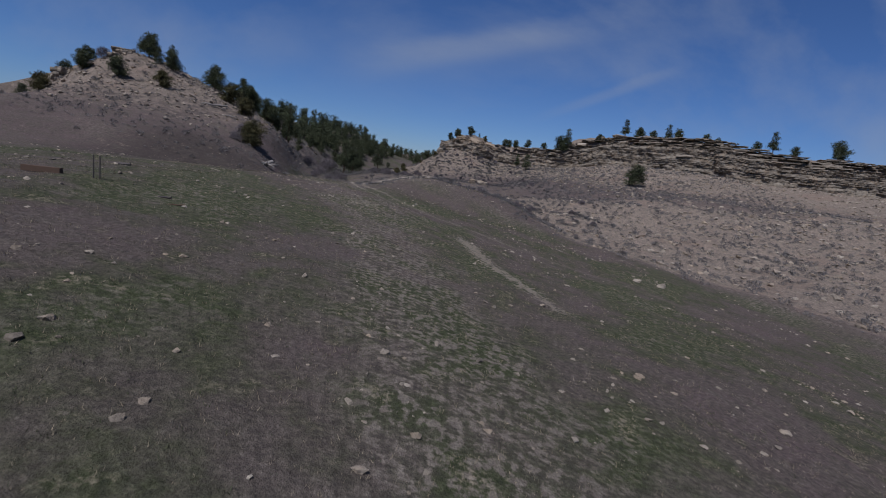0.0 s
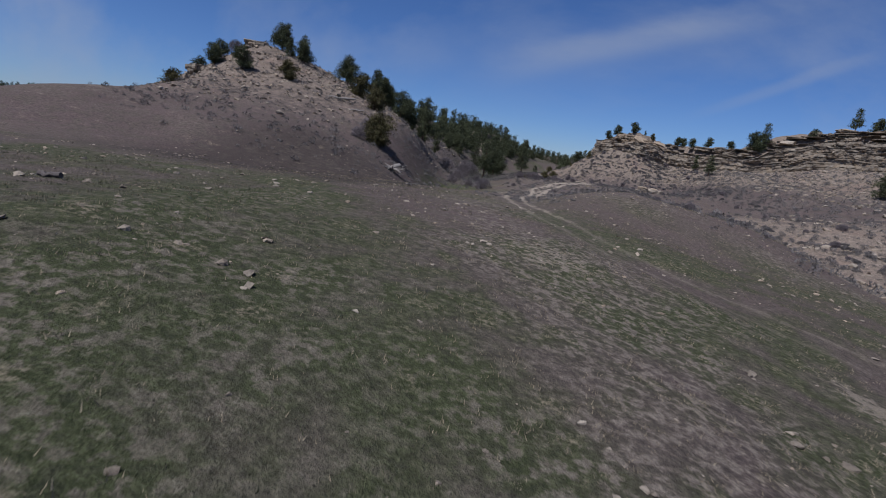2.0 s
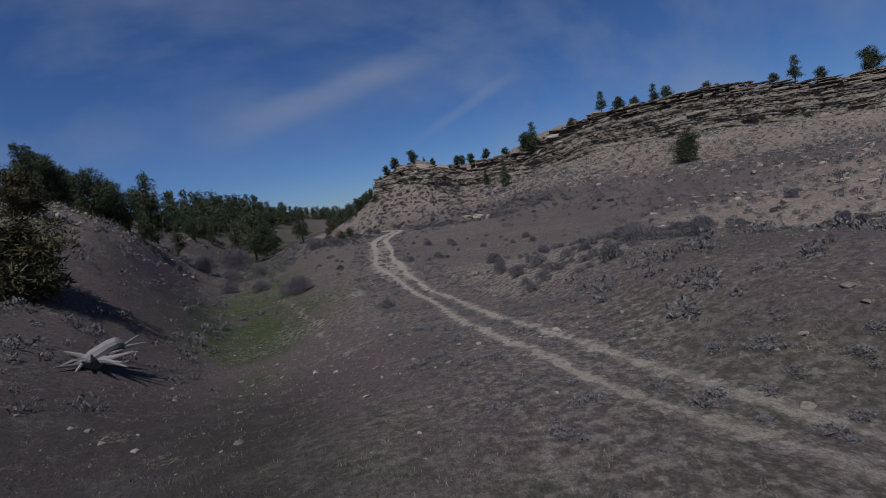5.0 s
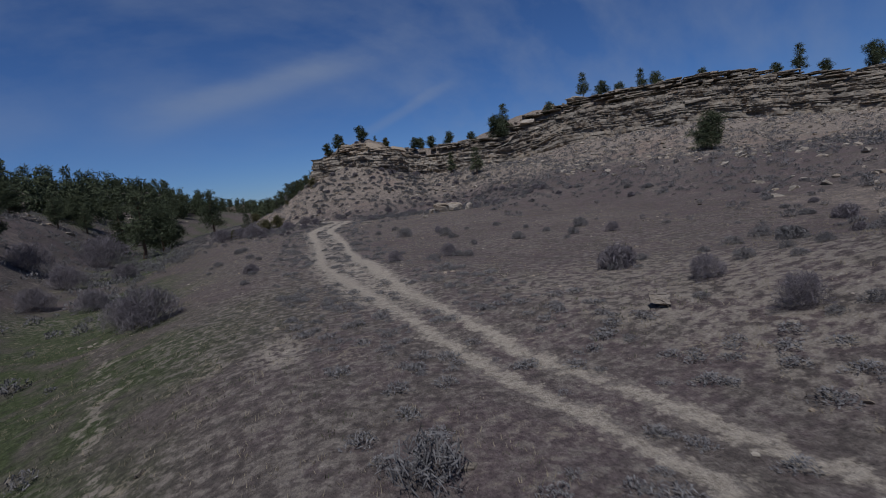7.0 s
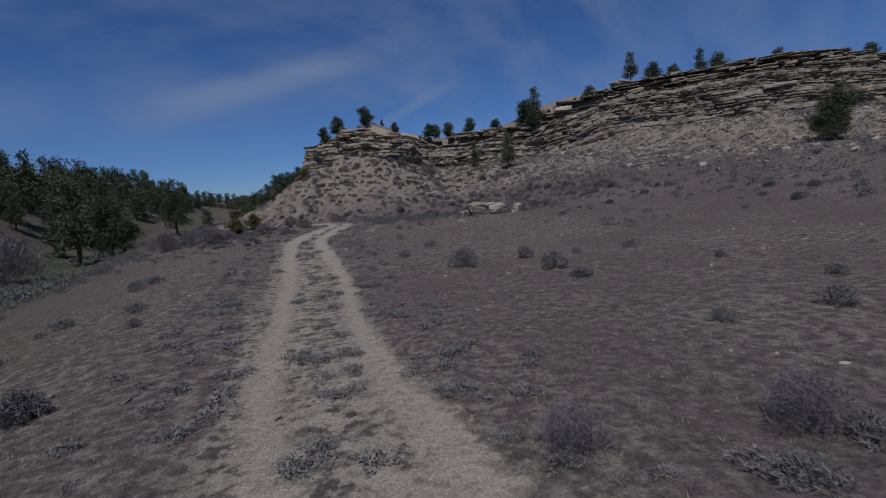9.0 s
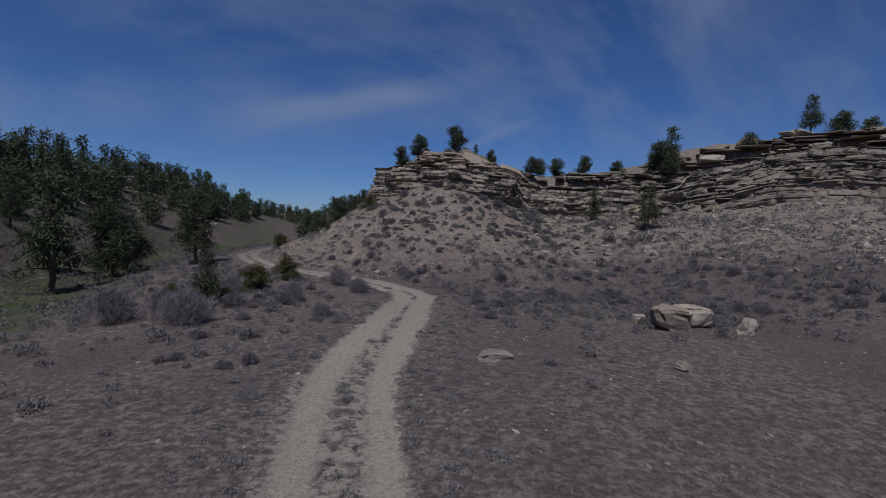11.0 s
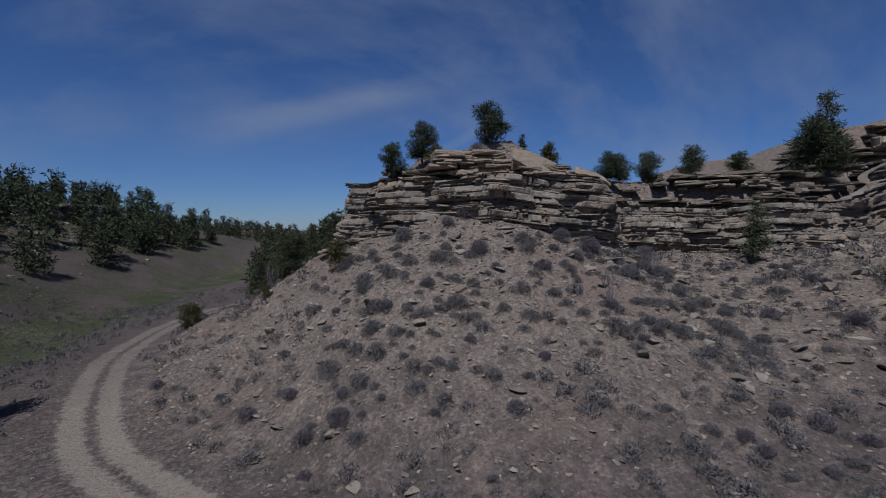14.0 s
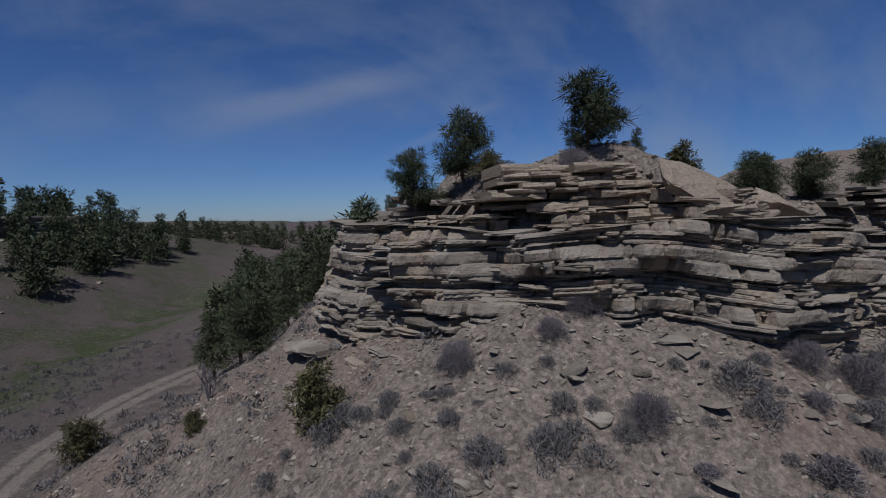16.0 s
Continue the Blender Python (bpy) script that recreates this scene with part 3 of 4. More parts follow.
def lay_ledges(seed, low, high, setback, lean, thin, keep, s0, s1, budget, soup, bed="rock"):
    """Courses of broken slabs between two heights along the cliff line."""
    rng = np.random.RandomState(seed)
    z, k, count = -1.0, 0, 0
    while z < 9.5:
        h = float(rng.choice([0.05, 0.08, 0.11, 0.17, 0.34], p=[0.24, 0.32, 0.24, 0.14, 0.06])) * thin
        lz, k = z + h / 2, k + 1
        z += h * 0.95
        s = s0 + rng.uniform(0, 2)
        proud = float(rng.choice([-0.24, -0.16, -0.08, 0.0, 0.06]))
        while s < s1:
            x0, y0, _, _ = along(s)
            near = x0 < 30 and y0 < 172
            long = rng.choice([0.3, 0.5, 0.8, 1.3, 2.2]) * rng.uniform(0.75, 1.25) * (1 if near else 1.6)
            x, y, ox, oy = along(s + long / 2)
            ox, oy = -ox, -oy
            s += long * 0.98
            lo, hi = low(x), high(x) + 0.7 * (float(vnoise(np.array(s / 4.0), np.array(seed * 3.0))) - 0.5)
            if lo + lz > hi or rng.rand() > keep:
                continue
            wob = 2.0 * float(fbm(np.array(s / 2.6), np.array((lz + 1.0) / 0.17 * 0.06 + 3), 4)) + 0.9 * float(fbm(np.array(s / 0.9), np.array((lz + 1.0) / 0.17 * 0.16), 2)) + proud * rng.uniform(0.3, 1.3) + rng.uniform(-0.16, 0.1)
            deep = rng.uniform(2.0, 2.8)
            v, f = block_shape(rng, long, deep, h * rng.uniform(0.9, 1.5))
            off = wob - lean * max(0.0, lz) - deep / 2 + 0.6 - setback
            ang = math.atan2(oy, ox) + math.pi / 2 + rng.uniform(-0.05, 0.05)
            c, sn = math.cos(ang), math.sin(ang)
            cx, cy, zc = x + ox * off, y + oy * off, lo + lz + 0.12 * math.sin(s * 0.35 + 0.2 * k) + rng.uniform(-0.04, 0.04)
            vz = v[:, 2] + v[:, 0] * rng.uniform(-0.05, 0.05) - v[:, 1] * rng.uniform(-0.02, 0.03)
            if near and x < 17 and lz > -0.3 and count < budget:
                ob = child("ledge_block", mesh_of("ledge_block", np.stack([v[:, 0], v[:, 1], vz], 1), f, MAT[bed]), cliff)
                ob.matrix_basis = pose(cx, cy, zc, 0, 0, math.degrees(ang))
                count += 1
            else:
                soup.add(np.stack([cx + v[:, 0] * c - v[:, 1] * sn, cy + v[:, 0] * sn + v[:, 1] * c, zc + vz], 1), f)


def face_core(s0, s1, step, thick, seed):
    """The bedded rock face: thin and massive beds, each broken by joints, some undercut."""
    rng = np.random.RandomState(seed)
    ss = np.arange(s0, s1 + step, step)
    rows = []                      # bed by bed: height over the foot, how far it stands out, its rounding
    z = -1.0
    while z < 6.6:
        massive = abs(z - 1.35) < 0.16 or rng.rand() < 0.07
        h = (0.34 if massive else float(rng.choice([0.05, 0.07, 0.10, 0.15]))) * thick
        out = 0.12 if massive else rng.uniform(-0.09, 0.05)
        if 0.85 < z < 1.15 or (not massive and rng.rand() < 0.10):
            out = -0.24
        edges = np.concatenate([[ss[0] - 1], ss[0] + np.cumsum(rng.choice([0.2, 0.35, 0.6, 1.1, 1.9], 4000) * thick * rng.uniform(0.7, 1.3, 4000))])
        block = np.searchsorted(edges, ss)
        shift = rng.uniform(-0.17, 0.10, len(edges) + 2)[block]
        joint = np.minimum(ss - edges[block - 1], edges[np.minimum(block, len(edges) - 1)] - ss)
        shift = shift - 0.16 * (joint < 0.6 * step) - (0.2 if massive else 0.34) * (rng.rand(len(edges) + 2)[block] < 0.10)
        soften = vnoise(ss / 2.4 + 11 * len(rows), np.full(len(ss), seed + 0.5))
        for w, r in ((0.03, -0.035), (0.22, 0.0), (0.78, 0.01), (0.97, -0.03)):
            rows.append((z + w * h, shift + out * (0.35 + 1.1 * soften) + r, rng.uniform(-0.02, 0.02, len(ss))))
        z += h
    n, m = len(rows), len(ss)
    spot = np.array([along(s) for s in ss])
    x, y, ox, oy = spot.T
    lo, hi = cliff_base(x), cliff_top(x)
    v = np.zeros((m, n, 3))
    for j, (z, out, fuzz) in enumerate(rows):
        lift = 0.16 * np.sin(ss * 0.33) + 0.09 * np.sin(ss * 0.9 + 1) + 0.10 * fbm(ss / 1.3, np.full(m, 0.4 * z), 3)
        zz = np.minimum(np.full(m, z), np.maximum(0.0, hi - lo) - 0.1)
        kz = (zz + 1.0) / 0.17
        off = 2.0 * fbm(ss / 2.6, kz * 0.06 + 3, 4) + 0.9 * fbm(ss / 0.9, kz * 0.16, 2) - 0.22 * np.maximum(0, zz) + 0.62
        off = off + out + fuzz
        v[:, j, 0], v[:, j, 1], v[:, j, 2] = x - ox * off, y - oy * off, lo + zz + lift
    i, j = np.meshgrid(np.arange(m - 1), np.arange(n - 1), indexing="ij")
    a = (i * n + j).ravel()
    return v.reshape(-1, 3), np.stack([a, a + n, a + n + 1, a + 1], 1)


rest = Soup()
END = float(run_at[-1])
lay_ledges(3, lambda x: float(cliff_base(x)), lambda x: float(cliff_top(x)), -0.04, 0.22, 1.0, 0.15, 120.0, END - 60, 230, rest)
tan_rest = Soup()
TAN = [float(run_at[int(np.argmin(np.hypot(cxy[:, 0] - px, cxy[:, 1] - py)))]) for px, py in ((2.5, 148), (15.5, 148.6))]
for s0, s1, gap, bed in ((140.0, TAN[0], rest, "rock"), (TAN[0], TAN[1], tan_rest, "slab"), (TAN[1], END - 60, rest, "rock")):
    lay_ledges(4, lambda x: float(cliff_top(x)) - 0.2, lambda x: float(cliff_top(x)) + (0.9 if x < 14 else 2.4), 1.9, 1.0, 1.4 if bed == "slab" else 1.0, 0.88 if bed == "slab" else 0.26, s0, s1, 30, gap, bed)
lay_ledges(6, lambda x: float(cliff_base(x)) - 1.6, lambda x: float(cliff_base(x)) - 0.9, -1.6, 1.2, 1.0, 0.22, 165.0, END - 60, 0, rest)
NEAR = [float(run_at[int(np.argmin(np.hypot(cxy[:, 0] - px, cxy[:, 1] - py)))]) for px, py in ((2.5, 165), (32, 146))]
for s0, s1, step, thick, seed in ((120.0, NEAR[0], 0.3, 1.6, 5), (NEAR[0], NEAR[1], 0.085, 1.0, 6), (NEAR[1], END - 60, 0.22, 1.7, 8)):
    child("rock_face", mesh_of("rock_face", *face_core(s0, s1, step, thick, seed), MAT["rock"]), cliff)
tagged(child("ledges", rest.mesh("ledges", MAT["rock"]), cliff), kind="stuff")
tagged(child("upper_ledges", tan_rest.mesh("upper_ledges", MAT["slab"]), cliff, "warm tan sandstone courses under the rim"), kind="stuff")


# ---- trees ----
def tuft(soup, rng, at, size, count, squash=0.7, broad=0.1):
    """A clump of needles: many small blades round a point."""
    d = rng.normal(size=(count, 3))
    d /= np.linalg.norm(d, axis=1)[:, None]
    r = size * rng.uniform(0.25, 1.0, (count, 1)) ** 0.6
    c = np.array(at) + d * r * np.array([1, 1, squash])
    side = np.cross(d, rng.normal(size=(count, 3)))
    side /= np.linalg.norm(side, axis=1)[:, None] + 1e-9
    tip = d * 0.8 + rng.normal(size=(count, 3)) * 0.4
    w, l = size * broad, size * 0.55
    v = np.stack([c - side * w, c + side * w, c + tip * l + side * w * 0.4, c + tip * l - side * w * 0.4], 1).reshape(-1, 3)
    soup.add(v, [(4 * k, 4 * k + 1, 4 * k + 2, 4 * k + 3) for k in range(count)])


def make_tree(name, seed, high, wide, bare, shape, mat, label, dense=1.0, clump=0.55, broad=0.1, blades=24):
    """A pine or juniper: trunk with limbs, crown of needle clumps."""
    rng = np.random.RandomState(seed)
    tree = tagged(new(name), label, "tree")
    wood, crown = Soup(), Soup()
    n = 9
    sway = np.cumsum(rng.normal(size=(n, 2)) * 0.012 * high, axis=0)
    path = [(sway[k][0] * (k > 0), sway[k][1] * (k > 0), high * 0.97 * k / (n - 1) - (0.3 if k == 0 else 0)) for k in range(n)]
    r0 = 0.022 * high + 0.04
    wood.add(*tube(path, [r0 * (1 - 0.93 * k / (n - 1)) for k in range(n)], 7))
    whorls = int((9 + high * 1.3) * dense)
    for q in range(whorls):
        u = (q + rng.rand() * 0.8) / whorls
        z = high * (bare + (0.98 - bare) * u)
        px, py = np.interp(z, [p[2] for p in path], [p[0] for p in path]), np.interp(z, [p[2] for p in path], [p[1] for p in path])
        reach = wide * shape(u)
        for _ in range(rng.randint(3, 6)):
            if rng.rand() < 0.13:
                continue
            a, l = rng.uniform(0, 2 * math.pi), reach * rng.uniform(0.45, 1.15)
            rise = l * rng.uniform(-0.15, 0.35)
            end = np.array((px + l * math.cos(a), py + l * math.sin(a), z + rise))
            start = np.array((px, py, z))
            wood.add(*tube([start, (start + end) / 2 + (0, 0, 0.05 * l), end], [0.18 * r0 + 0.015 * l, 0.012 * l + 0.01, 0.006], 3))
            steps = max(1, int(l / (clump * 0.75)))
            for k in range(steps):
                w = (k + 1) / steps
                if w < 0.3 and steps > 2:
                    continue
                p = start + (end - start) * w + rng.normal(size=3) * clump * 0.25
                tuft(crown, rng, p, clump * rng.uniform(0.7, 1.15), int(blades * dense) + 5, 0.7, broad)
    tuft(crown, rng, path[-1], clump * 0.8, 24, 1.3)
    child("trunk", wood.mesh("trunk", MAT["bark"]), tree)
    child("crown", crown.mesh("crown", mat), tree)
    return tree


def cone(u):
    return 1.0 - 0.86 * u ** 1.1


def dome(u):
    return math.sqrt(max(0.05, 1 - (2 * u - 0.75) ** 2 * 0.62)) * (1 - 0.25 * u)


def round_(u):
    return math.sqrt(max(0.06, 1 - (1.9 * u - 0.85) ** 2))


def make_shrub(name, seed, high, wide, stems, mat, label, category="shrub", fork=3, thin=1.0):
    """A leafless shrub of forking twigs."""
    rng = np.random.RandomState(seed)
    soup = Soup()
    for _ in range(stems):
        a, lean = rng.uniform(0, 2 * math.pi), rng.uniform(0.1, 1.0) ** 0.7
        tip = np.array((wide * lean * math.cos(a), wide * lean * math.sin(a), high * rng.uniform(0.6, 1.0) * math.sqrt(max(0.1, 1 - 0.6 * lean ** 2))))
        mid = tip * 0.5 + rng.normal(size=3) * 0.06 * wide + (0, 0, 0.1 * high)
        root = np.array((tip[0] * 0.06, tip[1] * 0.06, -0.05 * high))
        w = 0.016 * high * thin
        soup.add(*tube([root, mid, tip], [w, w * 0.6, w * 0.25], 3))
        for _ in range(fork):
            k = rng.uniform(0.35, 0.9)
            s0 = mid + (tip - mid) * k
            e = s0 + (rng.normal(size=3) * (0.22 * wide, 0.22 * wide, 0.12 * high) + (0, 0, 0.12 * high))
            soup.add(*tube([s0, e], [w * 0.5, w * 0.25], 3))
    ob = new(name, soup.mesh(name, mat))
    return tagged(ob, label, category)


def place(x, y, scale=1.0, turn=0.0, sink=0.0, stretch=1.0):
    return Matrix.Translation((x, y, one_height(x, y) - sink)) @ Matrix.Rotation(turn, 4, "Z") @ Matrix.Diagonal((scale, scale, scale * stretch, 1))


def put_copy(ob, m, group=""):
    made = copy_thing(ob, Matrix())
    made.matrix_basis = m
    if group:
        made["group"] = group
    return made


PINES = [
    make_tree("pine_tree", 11, 8.0, 2.2, 0.22, cone, MAT["needles"], "dark green ponderosa pine on the rocky slope"),
    make_tree("pine_tree", 12, 7.0, 3.1, 0.14, dome, MAT["needles"], "broad-crowned ponderosa pine with open limbs", 0.62, 0.95, 0.045, 190),
    make_tree("pine_tree", 13, 9.0, 2.0, 0.16, cone, MAT["needles"], "slender dark green pine tree on the hillside"),
    make_tree("pine_tree", 14, 5.0, 1.9, 0.12, dome, MAT["needles"], "small bushy pine tree above the rock", 0.75, 0.62, 0.05, 120),
]
JUNIPERS = [
    make_tree("juniper_bush", 21, 3.0, 1.5, 0.04, round_, MAT["juniper"], "rounded olive-brown juniper bush on dry ground", 1.5, 0.38),
    make_tree("juniper_bush", 22, 2.4, 0.9, 0.05, round_, MAT["juniper"], "upright olive green juniper on the rubble", 1.5, 0.32),
]
for ob in JUNIPERS:
    ob["category"] = "bush"
used = set()


def plant(kind, x, y, scale, turn=None, group="pines", sink=0.1, stretch=1.0, key=[0], floor_z=-99.0):
    key[0] += 1
    turn = key[0] * 2.4 if turn is None else turn
    m = place(x, y, scale, turn, sink, stretch)
    m.translation.z = max(m.translation.z, floor_z)
    if kind.name in used:
        return put_copy(kind, m, group)
    used.add(kind.name)
    kind.matrix_basis = m
    kind["group"] = group
    return kind


P1, P2, P3, P4 = PINES
J1, J2 = JUNIPERS



def grow(rows, group):
    """Plants rows of kind, x, y and true height."""
    for kind, x, y, high in rows:
        full = {P1: 8.0, P2: 7.0, P3: 9.0, P4: 5.0, J1: 3.0, J2: 2.4}[kind]
        wide = 1.0 if kind in (J1, J2) else min(1.45, 1.0 + 0.35 * max(0.0, 3.0 - high) / 3)
        plant(kind, x, y, high / full * wide, group=group, stretch=1 / wide)


# pines on the cliff's rim
grow(((P2, 7.5, 150.6, 2.6), (P3, 10.4, 151.8, 1.3), (J2, 12.2, 151.4, 1.5),
      (P4, 18.7, 154.0, 2.2), (P4, 20.0, 154.5, 2.2), (P4, 22.0, 153.5, 2.4), (P4, 25.5, 153.0, 2.4), (P4, 30.5, 153.0, 2.2),
      (P2, 34.6, 150.0, 5.0), (P1, 37.0, 151.0, 5.6), (P1, 51.0, 144.0, 5.0), (P2, 55.0, 143.0, 3.0), (P4, 58.5, 142.0, 2.8),
      (P1, 61.5, 139.5, 4.8), (P4, 63.5, 138.0, 3.6), (P2, 72.0, 133.0, 3.0), (P4, 77.0, 124.0, 2.6), (P1, 79.5, 121.5, 5.4), (P2, 92, 117, 4.5),
      (P4, 45, 147, 2.4), (P4, 68, 131, 2.5), (P1, 104, 112, 4.5), (P4, 84, 120, 2.6)), "pines on the rim")
plant(P4, 1.9, 153.4, 0.44, group="pines on the rim", floor_z=11.2)
plant(P4, 3.9, 153.6, 0.52, group="pines on the rim", floor_z=12.3)
# trees below the cliff
grow(((P3, 21.5, 143.6, 3.8), (P1, 23.0, 136.2, 4.6), (P2, 42.6, 108.0, 4.6), (P4, -4.5, 160.5, 3.0), (P1, -5.5, 163, 4.2), (P1, -7.5, 168, 4.5),
      (P3, -6.5, 172, 5.0), (P1, -3.0, 167, 4.0), (P3, -8.5, 182, 5.5), (P1, -1, 172, 4.4), (P3, 0, 178, 4.0)), "pines below the cliff")
# valley pines
grow(((P1, -26.8, 138.0, 9.2), (P2, -25.5, 146.0, 6.6), (P1, -18.0, 144.0, 6.8), (P1, -13.1, 123.2, 3.2),
      (P3, -31, 148, 7.5), (P3, -31, 100, 7.5)), "pines in the valley")
grow(((J1, -24.1, 63.8, 3.0), (J1, -12.0, 160.6, 1.9), (J2, -2.2, 148.2, 1.7), (J1, -9.3, 129.8, 1.6), (J1, -11.0, 126.6, 1.6), (J2, -14.6, 122.8, 1.2), (J1, -12.2, 124.6, 1.0),
      (J2, -6.4, 155.0, 0.9), (J1, 4.6, 152.4, 1.3), (J1, -30, 76, 2.6), (J1, -34, 80, 3), (J1, -40, 72, 2.2), (J1, -47, 70, 2.4), (J1, -57, 72, 2.5)), "junipers")
# trees about the knob on the left hill
grow(((P1, -48.0, 84, 4.2), (P2, -49.4, 84.5, 3.6), (P1, -46.4, 82.0, 3.4), (P3, -45.5, 84.0, 3.8), (P4, -44.0, 82.0, 3.2), (P4, -55.5, 79, 3.0), (P4, -58.0, 78, 2.6), (P4, -54.0, 76, 2.8), (P4, -63, 76, 2.0), (P4, -45, 70, 2.8)), "pines on the knob")

# woods on the left hill, the nearer trees
rng = np.random.RandomState(5)
made = 0
while made < 58:
    y, x = 86 + 74 * rng.rand(), -22 - 44 * rng.rand()
    d, _, _ = poly_dist(np.array([x]), np.array([y]), RAVINE)
    dr, _, _ = poly_dist(np.array([x]), np.array([y]), RIDGE)
    if d[0] < 8 or dr[0] > 21 + 0.2 * (y - 86) or float(fbm(np.array(x / 13), np.array(y / 13), 2)) < -0.04:
        continue
    grow((((P1, P3, P3, P2)[rng.randint(4)], x, y, rng.uniform(2.4, 4.8)),), "pines on the hill")
    made += 1

# the woods farther off
far_kinds = []
for seed, shape, high in ((15, cone, 8.0), (16, dome, 7.0), (17, cone, 9.0)):
    t_ = make_tree("pine_tree", seed, high, 1.9, 0.12, shape, MAT["needles"], "far pine", 0.5, 1.0, 0.17)
    crown_me = [c for c in t_.children if c.name.startswith("crown")][0].data
    v = np.empty(len(crown_me.vertices) * 3)
    crown_me.vertices.foreach_get("co", v)
    far_kinds.append((v.reshape(-1, 3) / high, np.array([tuple(p.vertices) for p in crown_me.polygons])))
    for c in list(t_.children):
        bpy.data.objects.remove(c)
    bpy.data.objects.remove(t_)
woods = Soup()


def far_pine(x, y, high):
    v, f = far_kinds[rng.randint(3)]
    a, z = rng.uniform(0, 6.28), one_height(x, y)
    c, sn = math.cos(a) * high, math.sin(a) * high
    woods.add(np.stack([x + v[:, 0] * c - v[:, 1] * sn, y + v[:, 0] * sn + v[:, 1] * c, z - 0.2 + v[:, 2] * high], 1), f)
    woods.add(*(lambda p, q: (np.array(p) + (x, y, z), q))(*tube([(0, 0, -0.3), (0, 0, 0.6 * high)], [0.022 * high, 0.01 * high], 4)))


made = 0
while made < 190:
    y, x = (165 + 95 * rng.rand(), -26 - 42 * rng.rand()) if made < 120 else (150 + 160 * rng.rand(), -24 - 62 * rng.rand())
    d, _, _ = poly_dist(np.array([x]), np.array([y]), RAVINE)
    dr, _, _ = poly_dist(np.array([x]), np.array([y]), RIDGE)
    if d[0] < 12 or dr[0] > 27 or float(fbm(np.array(x / 15), np.array(y / 15), 2)) < -0.12:
        continue
    far_pine(x, y, rng.uniform(3.8, 7.2))
    made += 1
for k in range(90):
    x, y = rng.uniform(-80, 50), rng.uniform(290, 400)
    far_pine(x, y, rng.uniform(3.5, 6.5))
for k in range(75):
    x, y = rng.uniform(-9, 4), rng.uniform(174, 245)
    far_pine(x - 0.06 * (y - 174), y, rng.uniform(3.2, 5.6))
for k in range(40):
    far_pine(rng.uniform(-50, -6), rng.choice([rng.uniform(296, 312), rng.uniform(322, 345)]), rng.uniform(4.5, 7.0))
for k in range(150):
    far_pine(rng.uniform(-640, -330), rng.uniform(330, 540), rng.uniform(4.5, 7.5))
tagged(new("far_woods", woods.mesh("far_woods", MAT["needles"])), "dark pine woods along the far ridge", "woods", kind="stuff")


# ---- rock outcrops away from the main cliff ----
def outcrop(name, label, x, y, turn, long, courses, step, seed, top=0.0, deep=2.6, mat="rock"):
    """A short stack of ledges; each block is a part."""
    rng = np.random.RandomState(seed)
    thing = tagged(new(name), label, "rock", kind="structure")
    z = one_height(x, y) - 0.4 + top
    for k in range(courses):
        h = rng.choice([0.55, 0.8, 1.2, 1.7]) * step
        s = -long / 2 + rng.uniform(-0.5, 0.5)
        while s < long / 2 * (1 - 0.04 * k):
            l = rng.uniform(0.08, 0.3) * long
            v, f = block_shape(rng, l, deep * rng.uniform(1, 1.25), h * rng.uniform(0.9, 1.3))
            ob = child("ledge_block", mesh_of("ledge_block", v, f, MAT[mat]), thing)
            q = Matrix.Translation((x, y, z + h / 2)) @ Matrix.Rotation(turn + rng.uniform(-0.12, 0.12), 4, "Z") @ Matrix.Translation((s + l / 2, 0.25 * k * step + rng.uniform(-0.35, 0.35) + 0.05 * s * s / long, 0))
            ob.matrix_basis = q
            s += l * 0.96
        z += h * 0.95
    return thing


outcrop("outcrop", "weathered sandstone knob capping the hill", -51.0, 80.9, radians(28), 3.6, 8, 0.36, 31, -1.6, 2.0)
outcrop("outcrop", "broken sandstone ledge beside the knob", -57.5, 77.5, radians(30), 3.0, 4, 0.4, 32, -0.4, 1.6)
outcrop("outcrop", "broken sandstone ledge among the hillside pines", -46.0, 232.0, radians(62), 24.0, 5, 0.6, 38)
outcrop("outcrop", "thin sandstone ledge near the top of the wooded hill", -53.0, 196.0, radians(84), 26.0, 4, 0.6, 39)
outcrop("outcrop", "low sandstone ledge on the wooded slope", -50.0, 160.0, radians(78), 18.0, 4, 0.5, 33)
outcrop("outcrop", "tan layered cliff across the valley", -26.0, 318.0, radians(12), 30.0, 8, 0.6, 34, -2.4)


outcrop("outcrop", "low crumbling sandstone ledge in the gully bank", -10.9, 124.6, radians(100), 3.2, 4, 0.2, 41, -0.5, 1.2, "stone")


# ---- fallen slab below the rim and boulders ----
def slab(name, label, at, size, turn, category="rock"):
    rng = np.random.RandomState(int(abs(at[0] * 31 + at[1] * 7)) % 9999)
    v, f = stone_shape(rng, 3, 1.0)
    v = v / np.abs(v).max(0)
    v = np.sign(v) * np.abs(v) ** 0.55 * np.array(size) / 2
    v += 0.035 * min(size) * rng.normal(size=v.shape)
    ob = new(name, mesh_of(name, v, f, MAT["slab" if "slab" in name else "stone"]))
    ob.matrix_basis = pose(*at, *turn)
    return tagged(ob, label, category)


def tilted(ob, at, along_way, out_way):
    """Sets a slab with its long side and its flat face along given ways."""
    ax = Vector(along_way).normalized()
    az = Vector(out_way)
    az = (az - az.dot(ax) * ax).normalized()
    m = Matrix((ax, az.cross(ax), az)).transposed().to_4x4()
    m.translation = at
    ob.matrix_basis = m


